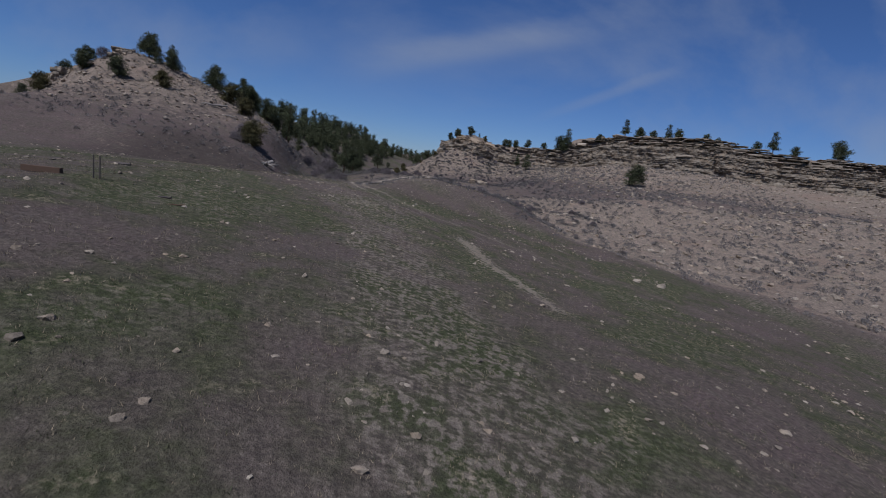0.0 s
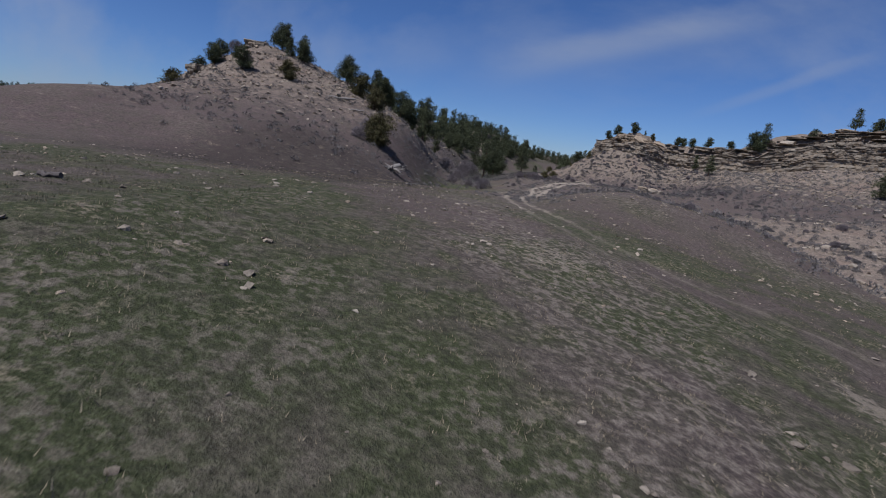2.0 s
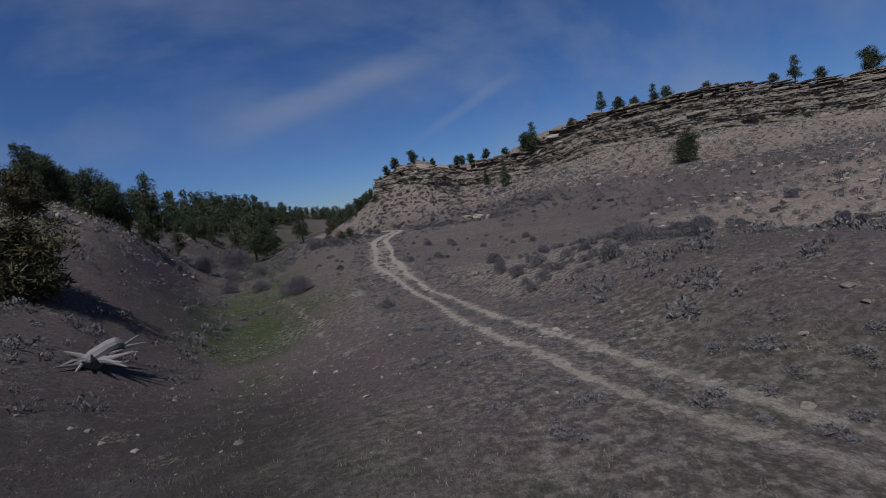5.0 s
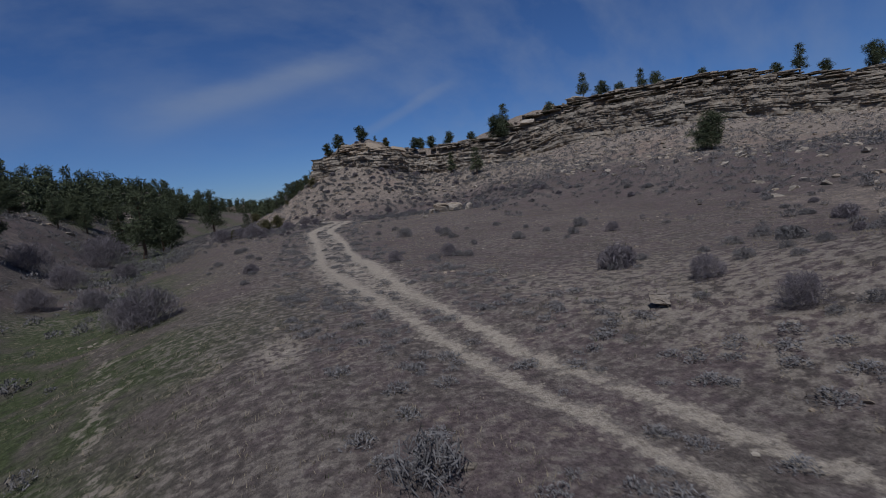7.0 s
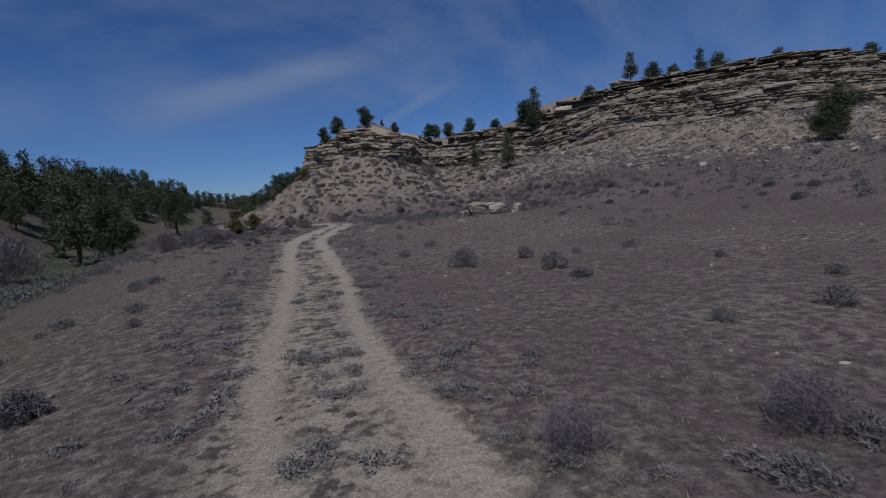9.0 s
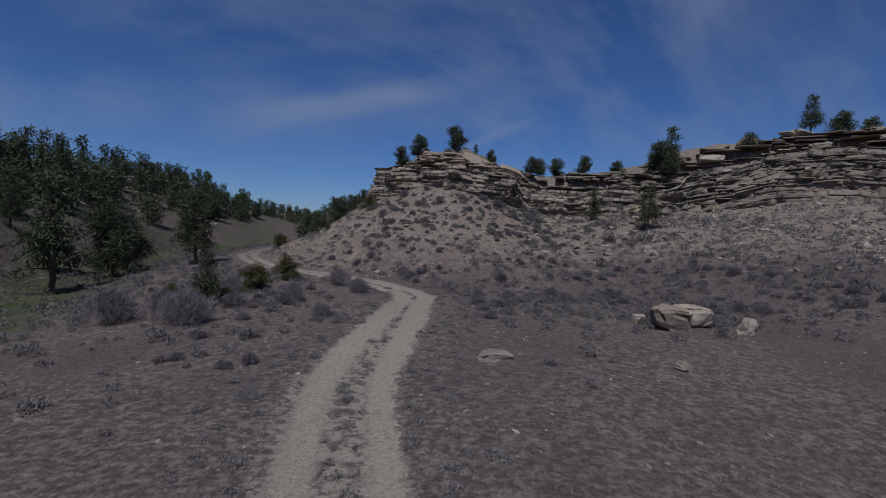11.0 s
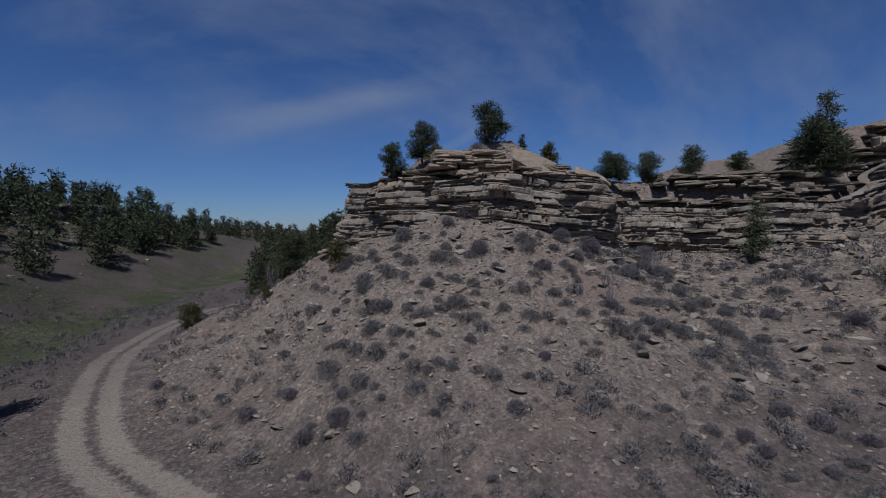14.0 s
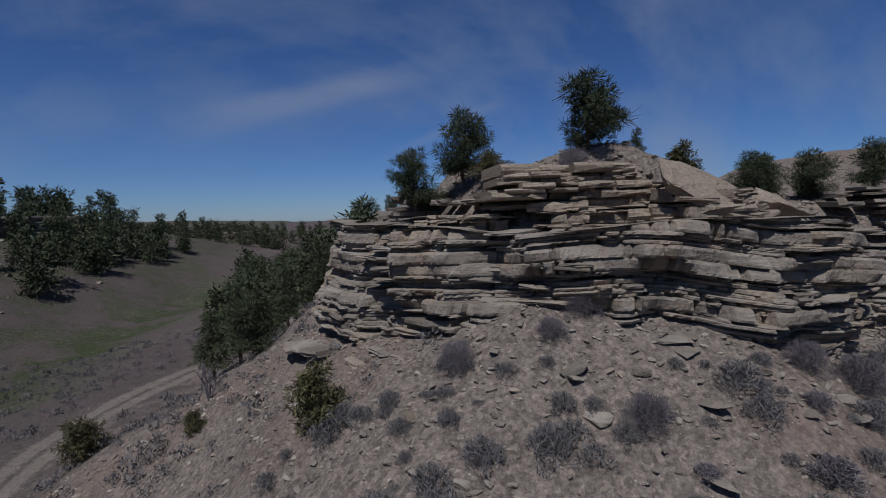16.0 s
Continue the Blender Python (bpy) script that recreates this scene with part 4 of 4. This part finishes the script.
tilted(slab("fallen_slab", "smooth tan sandstone slab leaning below the rim", (9.7, 147.2, 11.2), (4.3, 1.9, 0.42), (0, 0, 0)), (9.6, 147.15, 11.35), (3.6, -0.3, -1.5), (0.25, -0.8, 0.62))
tilted(slab("fallen_slab", "tan rock plate propped under the larger slab", (8.2, 146.6, 10.7), (1.1, 0.8, 0.3), (0, 0, 0)), (8.4, 146.55, 10.75), (1, -0.2, -0.6), (0, -0.85, 0.5))
tilted(slab("fallen_slab", "tan overhanging slab beside the leaning one", (13.4, 148.2, 10.9), (3.4, 1.6, 0.6), (0, 0, 0)), (13.6, 148.5, 11.1), (1, 0.3, -0.22), (0.1, -0.5, 0.85))
outcrop("outcrop", "broad tan cap rock under the rim trees", 6.0, 149.9, radians(-14), 4.4, 6, 0.22, 36, 0.2, 2.4, "slab")
outcrop("outcrop", "weathered cap rock at the end of the rim", 2.9, 151.3, radians(-32), 2.8, 4, 0.2, 37, 0.2, 1.8, "slab")
for x, y, size in ((41.4, 149.0, (4.4, 3.2, 1.7)), (45.5, 147.6, (3.2, 2.8, 1.6)), (50, 145, (5, 3, 1.2)), (71, 131, (5.5, 4, 2.2)), (37.5, 148.6, (2.6, 2, 1))):
    slab("cap_rock", "rounded brown cap rock standing on the rim", (x, y, one_height(x, y) + size[2] * 0.08), size, (0, 4, x * 17 % 60))
gz_ = one_height(8.2, 113.9)
slab("boulder", "pale weathered boulder with dark undercut side", (7.9, 113.7, gz_ + 0.42), (2.2, 1.3, 1.15), (0, 8, -14))
slab("boulder", "pale cracked boulder resting behind another", (9.7, 114.6, gz_ + 0.40), (2.3, 1.5, 1.15), (4, -6, 8))
slab("boulder", "small pale boulder at the end of the group", (6.9, 114.9, one_height(6.9, 114.9) + 0.22), (0.7, 0.6, 0.8), (0, 0, 30))
slab("boulder", "pale pointed boulder standing alone in the sage", (10.6, 112.4, one_height(10.6, 112.4) + 0.3), (1.25, 0.9, 1.0), (0, 14, 20))
slab("boulder", "crumbling pale rock flush with the ground", (-1.9, 109.9, one_height(-1.9, 109.9) + 0.05), (1.2, 1.1, 0.45), (0, 0, 10))
slab("boulder", "flat pale rock split in two pieces", (3.9, 108.3, one_height(3.9, 108.3) + 0.08), (0.6, 0.45, 0.35), (0, 6, 10))
slab("boulder", "pale flat rock lying among dry shrubs", (-5.2, 68.4, one_height(-5.2, 68.4) + 0.12), (0.6, 0.4, 0.24), (0, 10, 30))


# ---- sagebrush, shrubs, grass ----
def sage_mesh(seed, high, wide, count, mat, thin=0.6):
    rng = np.random.RandomState(seed)
    a, r = rng.uniform(0, 2 * math.pi, count), np.sqrt(rng.rand(count))
    el = rng.uniform(0.05, 1.0, count)
    lobe = 1 + 0.28 * np.sin(3 * a + seed) + 0.2 * np.sin(5 * a + 2 * seed)
    r = r * lobe * 0.9
    tip = np.stack([wide * r * np.cos(a), wide * r * np.sin(a), high * np.sqrt(np.clip(1 - 0.75 * r * r, 0, 1)) * el ** 0.6], 1)
    way = tip / np.array([wide, wide, high]) + rng.normal(size=(count, 3)) * 0.75 + (0, 0, 0.5)
    way /= np.linalg.norm(way, axis=1)[:, None]
    side = np.cross(way, rng.normal(size=(count, 3)))
    side /= np.linalg.norm(side, axis=1)[:, None]
    l, w = 0.28 * high, thin * (0.014 + 0.018 * rng.rand(count, 1))
    b = tip - way * l
    v = np.stack([b - side * w * 0.5, b + side * w * 0.5, tip + side * w, tip - side * w], 1).reshape(-1, 3)
    f = [(4 * k, 4 * k + 1, 4 * k + 2, 4 * k + 3) for k in range(count)]
    stems, n = Soup(), 0
    stems.add(v, f)
    for _ in range(7):
        t = rng.normal(size=3) * (0.4 * wide, 0.4 * wide, 0) + (0, 0, 0.6 * high)
        stems.add(*tube([(0, 0, -0.05), t], [0.02, 0.008], 3))
    return stems.mesh("sagebrush", mat)


SAGE = [sage_mesh(41, 0.55, 0.5, 1100, MAT["twig"], 0.36), sage_mesh(42, 0.42, 0.42, 900, MAT["sage"], 0.36), sage_mesh(43, 0.7, 0.55, 1300, MAT["twig"], 0.36), sage_mesh(44, 0.35, 0.4, 800, MAT["sage"], 0.36)]

THICK = [sage_mesh(55 + k, high, wide, 700, MAT["twig" if k % 2 else "sage"], 0.8) for k, (high, wide) in enumerate(((0.5, 0.48), (0.42, 0.42), (0.62, 0.52), (0.36, 0.4)))]
SCRUB = [sage_mesh(45, 0.5, 0.48, 420, MAT["sage"], 1.5), sage_mesh(46, 0.42, 0.42, 360, MAT["sage"], 1.5), sage_mesh(47, 0.65, 0.5, 420, MAT["sage"], 1.5), sage_mesh(48, 0.35, 0.4, 360, MAT["sage"], 1.5)]


def raw(me):
    v = np.empty(len(me.vertices) * 3)
    me.vertices.foreach_get("co", v)
    return v.reshape(-1, 3), [tuple(p.vertices) for p in me.polygons]


def sage_share(x, y):
    """How thick the sagebrush stands, by the plan."""
    d, s, _ = poly_dist(x, y, CLIFF)
    front = d * s
    foot = np.exp(-((front - 20) / 9) ** 2) * ramp(x, -6, 3)
    talus = 0.75 * ramp(front, 0, 3) * ramp(front, 30, 14)
    apron = 0.85 * ramp(x, -7, -4) * ramp(x, 60, 30) * ramp(y, 46, 56) * ramp(y, 76, 62)
    right = 0.8 * ramp(x, 14, 26) * ramp(y, 60, 80)
    left = 0.75 * ramp(x, -5, -9) * ramp(x, -30, -20) * ramp(y, 104, 118) + 0.75 * ramp(x, -17, -22) * ramp(y, 44, 56)
    verge = 0.5 * ramp(x, -6, -3) * ramp(y, 110, 120) * ramp(y, 140, 130)
    sprinkle = 0.05 * ramp(y, 60, 75)
    dr, _, _ = poly_dist(x, y, ROAD_S)
    d2, s2, _ = poly_dist(x, y, TOE)
    toe = 0.7 * ramp(-d2 * s2, 0, 5) * ramp(x, 0, 12) * ramp(y, 84, 60)
    return np.clip(foot + talus + toe + apron + right + left + verge + sprinkle, 0, 1) * ramp(dr, 1.6, 2.8) * (front > 0.8) * (0.4 + 1.2 * vnoise(x / 4.0, y / 4.0))


def thinned(me, share, seed):
    """A lighter copy of a bush for the scrub farther off, as arrays."""
    v, f = raw(me)
    keep = np.array([q for q in f if len(q) == 4])[: int(len(f) * share)]
    used_v = np.unique(keep)
    re = np.zeros(len(v), int)
    re[used_v] = np.arange(len(used_v))
    return v[used_v], re[keep]


rng = np.random.RandomState(9)
bush_n, far_sage = 0, Soup()
cx_, cy_ = rng.uniform(-60, 70, 56000), rng.uniform(30, 190, 56000)
ok = rng.rand(56000) < (0.46 + 0.34 * ramp(cx_, -4, 2) * ramp(cy_, 108, 118) * ramp(cx_, 40, 30)) * sage_share(cx_, cy_)
hz = plan_height(cx_, cy_)
light = [thinned(m, 0.09, k) for k, m in enumerate(SCRUB)]
close = [thinned(m, 0.16, k) for k, m in enumerate(THICK)]
finest = [thinned(m, 0.5, k) for k, m in enumerate(SAGE)]
for x, y, z in zip(cx_[ok], cy_[ok], hz[ok]):
    k, s, a = rng.randint(4), 0.36 * 3.0 ** (rng.rand() ** 1.4), rng.uniform(0, 6.28)
    if -14 < x < 22 and 60 < y < 146 and bush_n < 290 and s > 0.5 and rng.rand() < 0.4:
        ob = tagged(new("sagebrush", SAGE[k]), "low grey leafless sagebrush on dry soil", "shrub", "sagebrush")
        ob.matrix_basis = Matrix.Translation((x, y, z - 0.03)) @ Matrix.Rotation(a, 4, "Z") @ Matrix.Scale(s, 4)
        bush_n += 1
    else:
        v, f = finest[k] if (-15 < x < 5 and 58 < y < 100) or (-4 < x < 16 and 136 < y < 148) else close[k] if -20 < x < 24 and 58 < y < 146 else light[k]
        c, sn = math.cos(a) * s, math.sin(a) * s
        far_sage.add(np.stack([x + v[:, 0] * c - v[:, 1] * sn, y + v[:, 0] * sn + v[:, 1] * c, z - 0.03 + v[:, 2] * s], 1), f)
tagged(new("sagebrush_scrub", far_sage.mesh("sagebrush_scrub", MAT["sage"])), "scattered grey sagebrush covering the slopes", "shrub", kind="stuff")

# bunchgrass standing between and beside the wheel ruts
clumps = Soup()
CUSHION = [sage_mesh(65 + k, 0.42, 0.5, 150, MAT["sage"], 0.75) for k in range(4)]
small = [thinned(m, 0.9, k) for k, m in enumerate(CUSHION)]
x_, y_ = rng.uniform(-13, 3, 9000), rng.uniform(46, 128, 9000)
rd_, _, _ = poly_dist(x_, y_, ROAD_S)
off_ = np.minimum(poly_dist(x_, y_, RUT_LS)[0], poly_dist(x_, y_, RUT_RS)[0])
ok = (rd_ < 3.0) & (off_ > 0.2 + 0.3 * ramp(y_, 90, 112)) & (rng.rand(9000) < 0.8 * vnoise(x_ / 1.5, y_ / 1.5))
for x, y, z in zip(x_[ok], y_[ok], plan_height(x_[ok], y_[ok])):
    v, f = small[rng.randint(4)]
    s, a = rng.uniform(0.16, 0.40), rng.uniform(0, 6.28)
    c, sn = math.cos(a) * s * 1.3, math.sin(a) * s * 1.3
    clumps.add(np.stack([x + v[:, 0] * c - v[:, 1] * sn, y + v[:, 0] * sn + v[:, 1] * c, z - 0.02 + v[:, 2] * s], 1), f)
tagged(new("bunchgrass", clumps.mesh("bunchgrass", MAT["sage"])), "small dull bunchgrass clumps along the dirt track", "grass", kind="stuff")

# larger leafless shrubs
SHRUB = tagged(new("bare_shrub", sage_mesh(51, 1.9, 1.35, 2300, MAT["twig"], 0.30)), "rounded purple-grey leafless shrub in the gully", "shrub")
SHRUB.matrix_basis = place(-15.6, 79.8, 0.75)
for x, y, s in ((-19.8, 89.6, 0.6), (-16.6, 81.2, 0.6), (-27.8, 124.0, 2.0), (-12.4, 116.5, 0.8), (-13.6, 118.2, 0.7), (-15.5, 118.0, 0.8), (-8.6, 122.0, 0.55), (-6.0, 127.5, 0.6), (-5.0, 124.5, 0.5),
                (-12.6, 128.4, 0.8), (4.3, 143.6, 0.42), (4.5, 146.4, 0.36), (3.4, 146.0, 0.3), (9.0, 143.9, 0.4), (10.4, 143.6, 0.5), (1.2, 146.8, 0.4), (6.6, 150.2, 0.42), (5.0, 151.2, 0.5),
                (15.6, 145.8, 0.6), (-23, 92, 0.7), (-26, 66, 1.0), (-25.5, 62, 0.6), (-24, 100, 0.9), (-28, 106, 1.2), (-21.5, 104, 0.7), (-4.4, 66.4, 0.3), (-3.6, 68.8, 0.28), (-2.2, 65.6, 0.3), (-6.8, 81.0, 0.26), (-4.7, 80.3, 0.3), (-4.6, 63.5, 0.3),
                (3.4, 80.0, 0.26), (-0.8, 92, 0.24), (-53, 79, 0.9), (-49, 76, 0.8)):
    put_copy(SHRUB, place(x, y, s, x * 3.1 + y))
SPRIG = make_shrub("dead_shrub", 52, 1.4, 0.5, 12, MAT["twig"], "tall sparse dead shrub on the rubble slope", fork=5)
SPRIG.matrix_basis = place(8.3, 138.6, 1.1)
put_copy(SPRIG, place(-6.2, 157.4, 1.2, 1.0))


def strewn(n, seed, box, share):
    rng = np.random.RandomState(seed)
    x, y = rng.uniform(box[0], box[1], n), rng.uniform(box[2], box[3], n)
    ok = rng.rand(n) < share(x, y)
    return x[ok], y[ok], plan_height(x[ok], y[ok]), rng


def grass(name, label, n, seed, box, share, mat, high, blades):
    """Many small tufts of thin blades as one mesh."""
    x, y, z, rng = strewn(n, seed, box, share)
    m = len(x)
    o = np.repeat(np.stack([x, y, z], 1), blades, 0)
    s = np.repeat(rng.uniform(0.5, 1.4, m), blades)[:, None]
    o = o + rng.normal(size=o.shape) * (0.05, 0.05, 0) * s
    way = rng.normal(size=o.shape) * (0.55, 0.55, 0) + (0, 0, 1.0)
    way /= np.linalg.norm(way, axis=1)[:, None]
    side = np.cross(way, rng.normal(size=o.shape))
    side *= 0.007 / (np.linalg.norm(side, axis=1)[:, None] + 1e-9)
    tip = o + way * high * s * rng.uniform(0.5, 1.0, (len(o), 1))
    v = np.stack([o - side - (0, 0, 0.02), o + side - (0, 0, 0.02), tip], 1).reshape(-1, 3)
    f = np.arange(len(v)).reshape(-1, 3)
    tagged(new(name, mesh_of(name, v, f, mat)), label, "grass", kind="stuff")


def open_ground(x, y):
    d, s, _ = poly_dist(x, y, CLIFF)
    dr, _, _ = poly_dist(x, y, ROAD_S)
    return ramp(d * s, 8, 20) * ramp(dr, 0.9, 1.8) * (0.25 + 1.2 * vnoise(x / 1.7 + 40, y / 1.7))


grass("dry_grass", "short straw-coloured dry grass in tufts", 46000, 61, (-20, 16, 2, 128), open_ground, MAT["straw"], 0.075, 6)
grass("green_grass", "short new green grass between dry tufts", 36000, 62, (-24, 22, 2, 80), lambda x, y: open_ground(x, y) * ramp(fbm(x / 9 + 5, y / 9, 3), -0.05, 0.1), MAT["blade"], 0.065, 6)


# ---- stones ----
def stones(name, label, n, seed, box, share, lo, hi, flat, mat):
    x, y, z, rng = strewn(n, seed, box, share)
    shapes = [(v, np.array(f)) for v, f in (stone_shape(rng, 1, flat) for _ in range(14))]
    soup = Soup()
    for px, py, pz in zip(x, y, z):
        v, f = shapes[rng.randint(14)]
        s, a = lo * (hi / lo) ** (rng.rand() ** 1.7), rng.uniform(0, 6.28)
        c, sn = math.cos(a) * s, math.sin(a) * s
        t = rng.uniform(-0.35, 0.35)
        soup.add(np.stack([px + v[:, 0] * c - v[:, 1] * sn, py + v[:, 0] * sn + v[:, 1] * c, pz + s * (v[:, 2] + t * v[:, 0]) + 0.05 * s], 1), f)
    tagged(new(name, soup.mesh(name, mat)), label, "stones", kind="stuff")


def scree_share(x, y):
    d, s, _ = poly_dist(x, y, CLIFF)
    front = d * s
    dr, _, _ = poly_dist(x, y, ROAD_S)
    rim = 0.9 * (front < -1.5) * (front > -7)
    d2, s2, _ = poly_dist(x, y, TOE)
    rim = rim + 0.5 * (front > 0.3) * ramp(-d2 * s2, 2, 8) * ramp(x, 8, 18) * ramp(y, 92, 66)
    return rim + (front > 0.3) * np.clip(1.05 - front / (20 + 55 * ramp(x, 20, 36)), 0.02, 1) ** 1.2 * ramp(dr, 1.3, 2.0) * (0.5 + vnoise(x / 3, y / 3))


def meadow_share(x, y):
    d, s, _ = poly_dist(x, y, CLIFF)
    return ramp(d * s, 16, 26) * np.clip(2.2 * vnoise(x / 2.3, y / 2.3) - 0.7, 0.06, 1) * (0.35 + 0.65 * ramp(y, 70, 50))


stones("scree", "angular tan sandstone rubble below the cliff", 42000, 71, (-12, 34, 124, 158), scree_share, 0.05, 0.34, 0.42, MAT["stone"])
stones("scree", "angular sandstone rubble on the far slope", 17000, 72, (10, 100, 24, 146), scree_share, 0.15, 1.0, 0.5, MAT["stone"])
stones("scree", "sandstone rubble on the flank of the hill", 3500, 75, (-66, -26, 56, 100), lambda x, y: ramp(poly_dist(x, y, RIDGE)[0], 36, 10), 0.15, 0.9, 0.5, MAT["stone"])
stones("scree", "sandstone rubble and ledges on the wooded hillside", 4200, 76, (-70, -26, 140, 260), lambda x, y: ramp(poly_dist(x, y, RIDGE)[0], 30, 8), 0.2, 1.2, 0.5, MAT["stone"])
stones("pebbles", "small pale stones scattered over the meadow", 10000, 73, (-30, 24, 1, 80), meadow_share, 0.04, 0.26, 0.45, MAT["stone"])
stones("pebbles", "small pale stones strewn along the edges of the track", 9000, 80, (-18, 2, 104, 160), lambda x, y: np.exp(-((poly_dist(x, y, ROAD_S)[0] - 1.75) / 0.4) ** 2), 0.03, 0.16, 0.5, MAT["stone"])
stones("pebbles", "small pale stones beside the track", 9000, 74, (-16, 14, 80, 130), meadow_share, 0.035, 0.2, 0.45, MAT["stone"])

rng = np.random.RandomState(77)
SHAPES = []
for k in range(8):
    v, f = stone_shape(rng, 1, 0.42)
    SHAPES.append(mesh_of("stone", v, f, MAT["stone"]))
x, y, z, rng = strewn(1500, 78, (-22, 16, 3, 64), meadow_share)
for px, py, pz in list(zip(x, y, z))[:170]:
    ob = tagged(new("stone", SHAPES[rng.randint(8)]), "flat pale limestone fragment lying in grass", "stone", "loose stones")
    ob.matrix_basis = Matrix.Translation((px, py, pz + 0.02)) @ Matrix.Rotation(rng.uniform(0, 6.28), 4, "Z") @ Matrix.Scale(rng.uniform(0.12, 0.36), 4)
SLABS = []
for k in range(8):
    v, f = stone_shape(rng, 2, 0.3)
    SLABS.append(mesh_of("rock_slab", v, f, MAT["rock"]))
x, y, z, rng = strewn(900, 79, (-6, 32, 130, 147), scree_share)
for px, py, pz in list(zip(x, y, z))[:190]:
    ob = tagged(new("rock_slab", SLABS[rng.randint(8)]), "broken tan sandstone slab half buried in rubble", "rock", "fallen slabs")
    ob.matrix_basis = Matrix.Translation((px, py, pz + 0.04)) @ Euler((rng.uniform(-0.35, 0.35), rng.uniform(-0.35, 0.35), rng.uniform(0, 6.28))).to_matrix().to_4x4() @ Matrix.Scale(rng.uniform(0.3, 0.85), 4)


# ---- wood and small things in the meadow ----
def log(name, label, x, y, turn, long, r, mat, category="log", pitch=0.0):
    rng = np.random.RandomState(int(abs(x * 13 + y)))
    pts = [((u - 0.5) * long, rng.normal() * r * 0.4, rng.normal() * r * 0.3) for u in np.linspace(0, 1, 6)]
    v, f = tube(pts, [r * rng.uniform(0.75, 1.05) for _ in pts], 8)
    f.append(tuple(range(7, -1, -1)))
    ob = new(name, mesh_of(name, v, f, mat))
    ob.matrix_basis = Matrix.Translation((x, y, one_height(x, y) + r * 0.8 + abs(math.sin(pitch)) * long * 0.4)) @ Matrix.Rotation(turn, 4, "Z") @ Matrix.Rotation(pitch, 4, "Y")
    return tagged(ob, label, category)


def plank(name, label, x, y, turn, size, mat, pitch=0.0):
    bm = bmesh.new()
    bmesh.ops.create_cube(bm, size=1.0)
    bmesh.ops.scale(bm, vec=size, verts=bm.verts)
    bmesh.ops.bevel(bm, geom=list(bm.edges), offset=0.008, segments=1)
    me = bpy.data.meshes.new(name)
    bm.to_mesh(me)
    bm.free()
    me.materials.append(mat)
    ob = new(name, me)
    ob.matrix_basis = Matrix.Translation((x, y, one_height(x, y) + size[2] * 0.5 + abs(math.sin(pitch)) * size[0] * 0.45)) @ Matrix.Rotation(turn, 4, "Z") @ Matrix.Rotation(pitch, 4, "Y")
    return tagged(ob, label, "plank")


plank("plank", "weathered grey board lying in the grass", -13.7, 44.3, radians(92), (0.9, 0.15, 0.04), MAT["dead"], radians(10))
plank("timber_beam", "dark weathered timber lying flat in the meadow", -13.6, 17.2, radians(8), (1.2, 0.2, 0.2), MAT["bark"])
for dx in (0.0, 0.13):
    v, f = tube([(0, 0, -0.1), (0, 0, 0.35), (0, 0, 0.82)], [0.022, 0.022, 0.02], 8)
    post = tagged(new("steel_post", mesh_of("steel_post", v, f, MAT["metal"])), "thin dark steel post standing in the meadow", "post", "steel posts")
    post.matrix_basis = place(-12.05 + dx, 17.5 + dx, 1.0)
log("charred_stick", "short charred stick on the grass", -9.6, 17.6, 0.2, 0.42, 0.04, MAT["metal"], "stick")
log("charred_stick", "dark fallen branch on the grass", -8.8, 16.9, 0.5, 0.5, 0.03, MAT["bark"], "stick")
log("charred_log", "short burnt log with a pale end", -15.7, 25.0, 0.1, 0.55, 0.07, MAT["metal"])
log("fallen_log", "bleached fallen trunk lying on the hillside", -34.0, 73.0, 0.25, 5.0, 0.14, MAT["dead"])
log("fallen_log", "dead grey trunk on the hillside", -30.5, 71.0, -0.2, 3.0, 0.1, MAT["dead"])
log("fallen_log", "thin dead branch in the meadow", -14.2, 46.5, 1.1, 0.9, 0.025, MAT["dead"])

# uprooted stump
stump = tagged(new("stump"), "uprooted bleached tree stump with tangled roots", "stump")
rng = np.random.RandomState(88)
v, f = tube([(-0.3, 0, -0.1), (0.1, 0, 0.3), (0.55, 0.08, 0.55), (0.8, 0.1, 0.62), (0.86, 0.1, 0.66)], [0.34, 0.30, 0.24, 0.2, 0.1], 11)
child("trunk", mesh_of("trunk", v, f, MAT["dead"]), stump)
for k in range(22):
    a, l = rng.uniform(0, 6.28), rng.uniform(0.6, 1.7)
    e = np.array((l * math.cos(a), l * math.sin(a), rng.uniform(-0.05, 0.7)))
    v, f = tube([(0, 0, 0.25), e * 0.5 + (0, 0, 0.25 * rng.rand()), e], [0.12, 0.07, 0.02], 6)
    child("root", mesh_of("root", v, f, MAT["dead"]), stump)
stump.matrix_basis = place(-20.4, 58.8, 0.95)
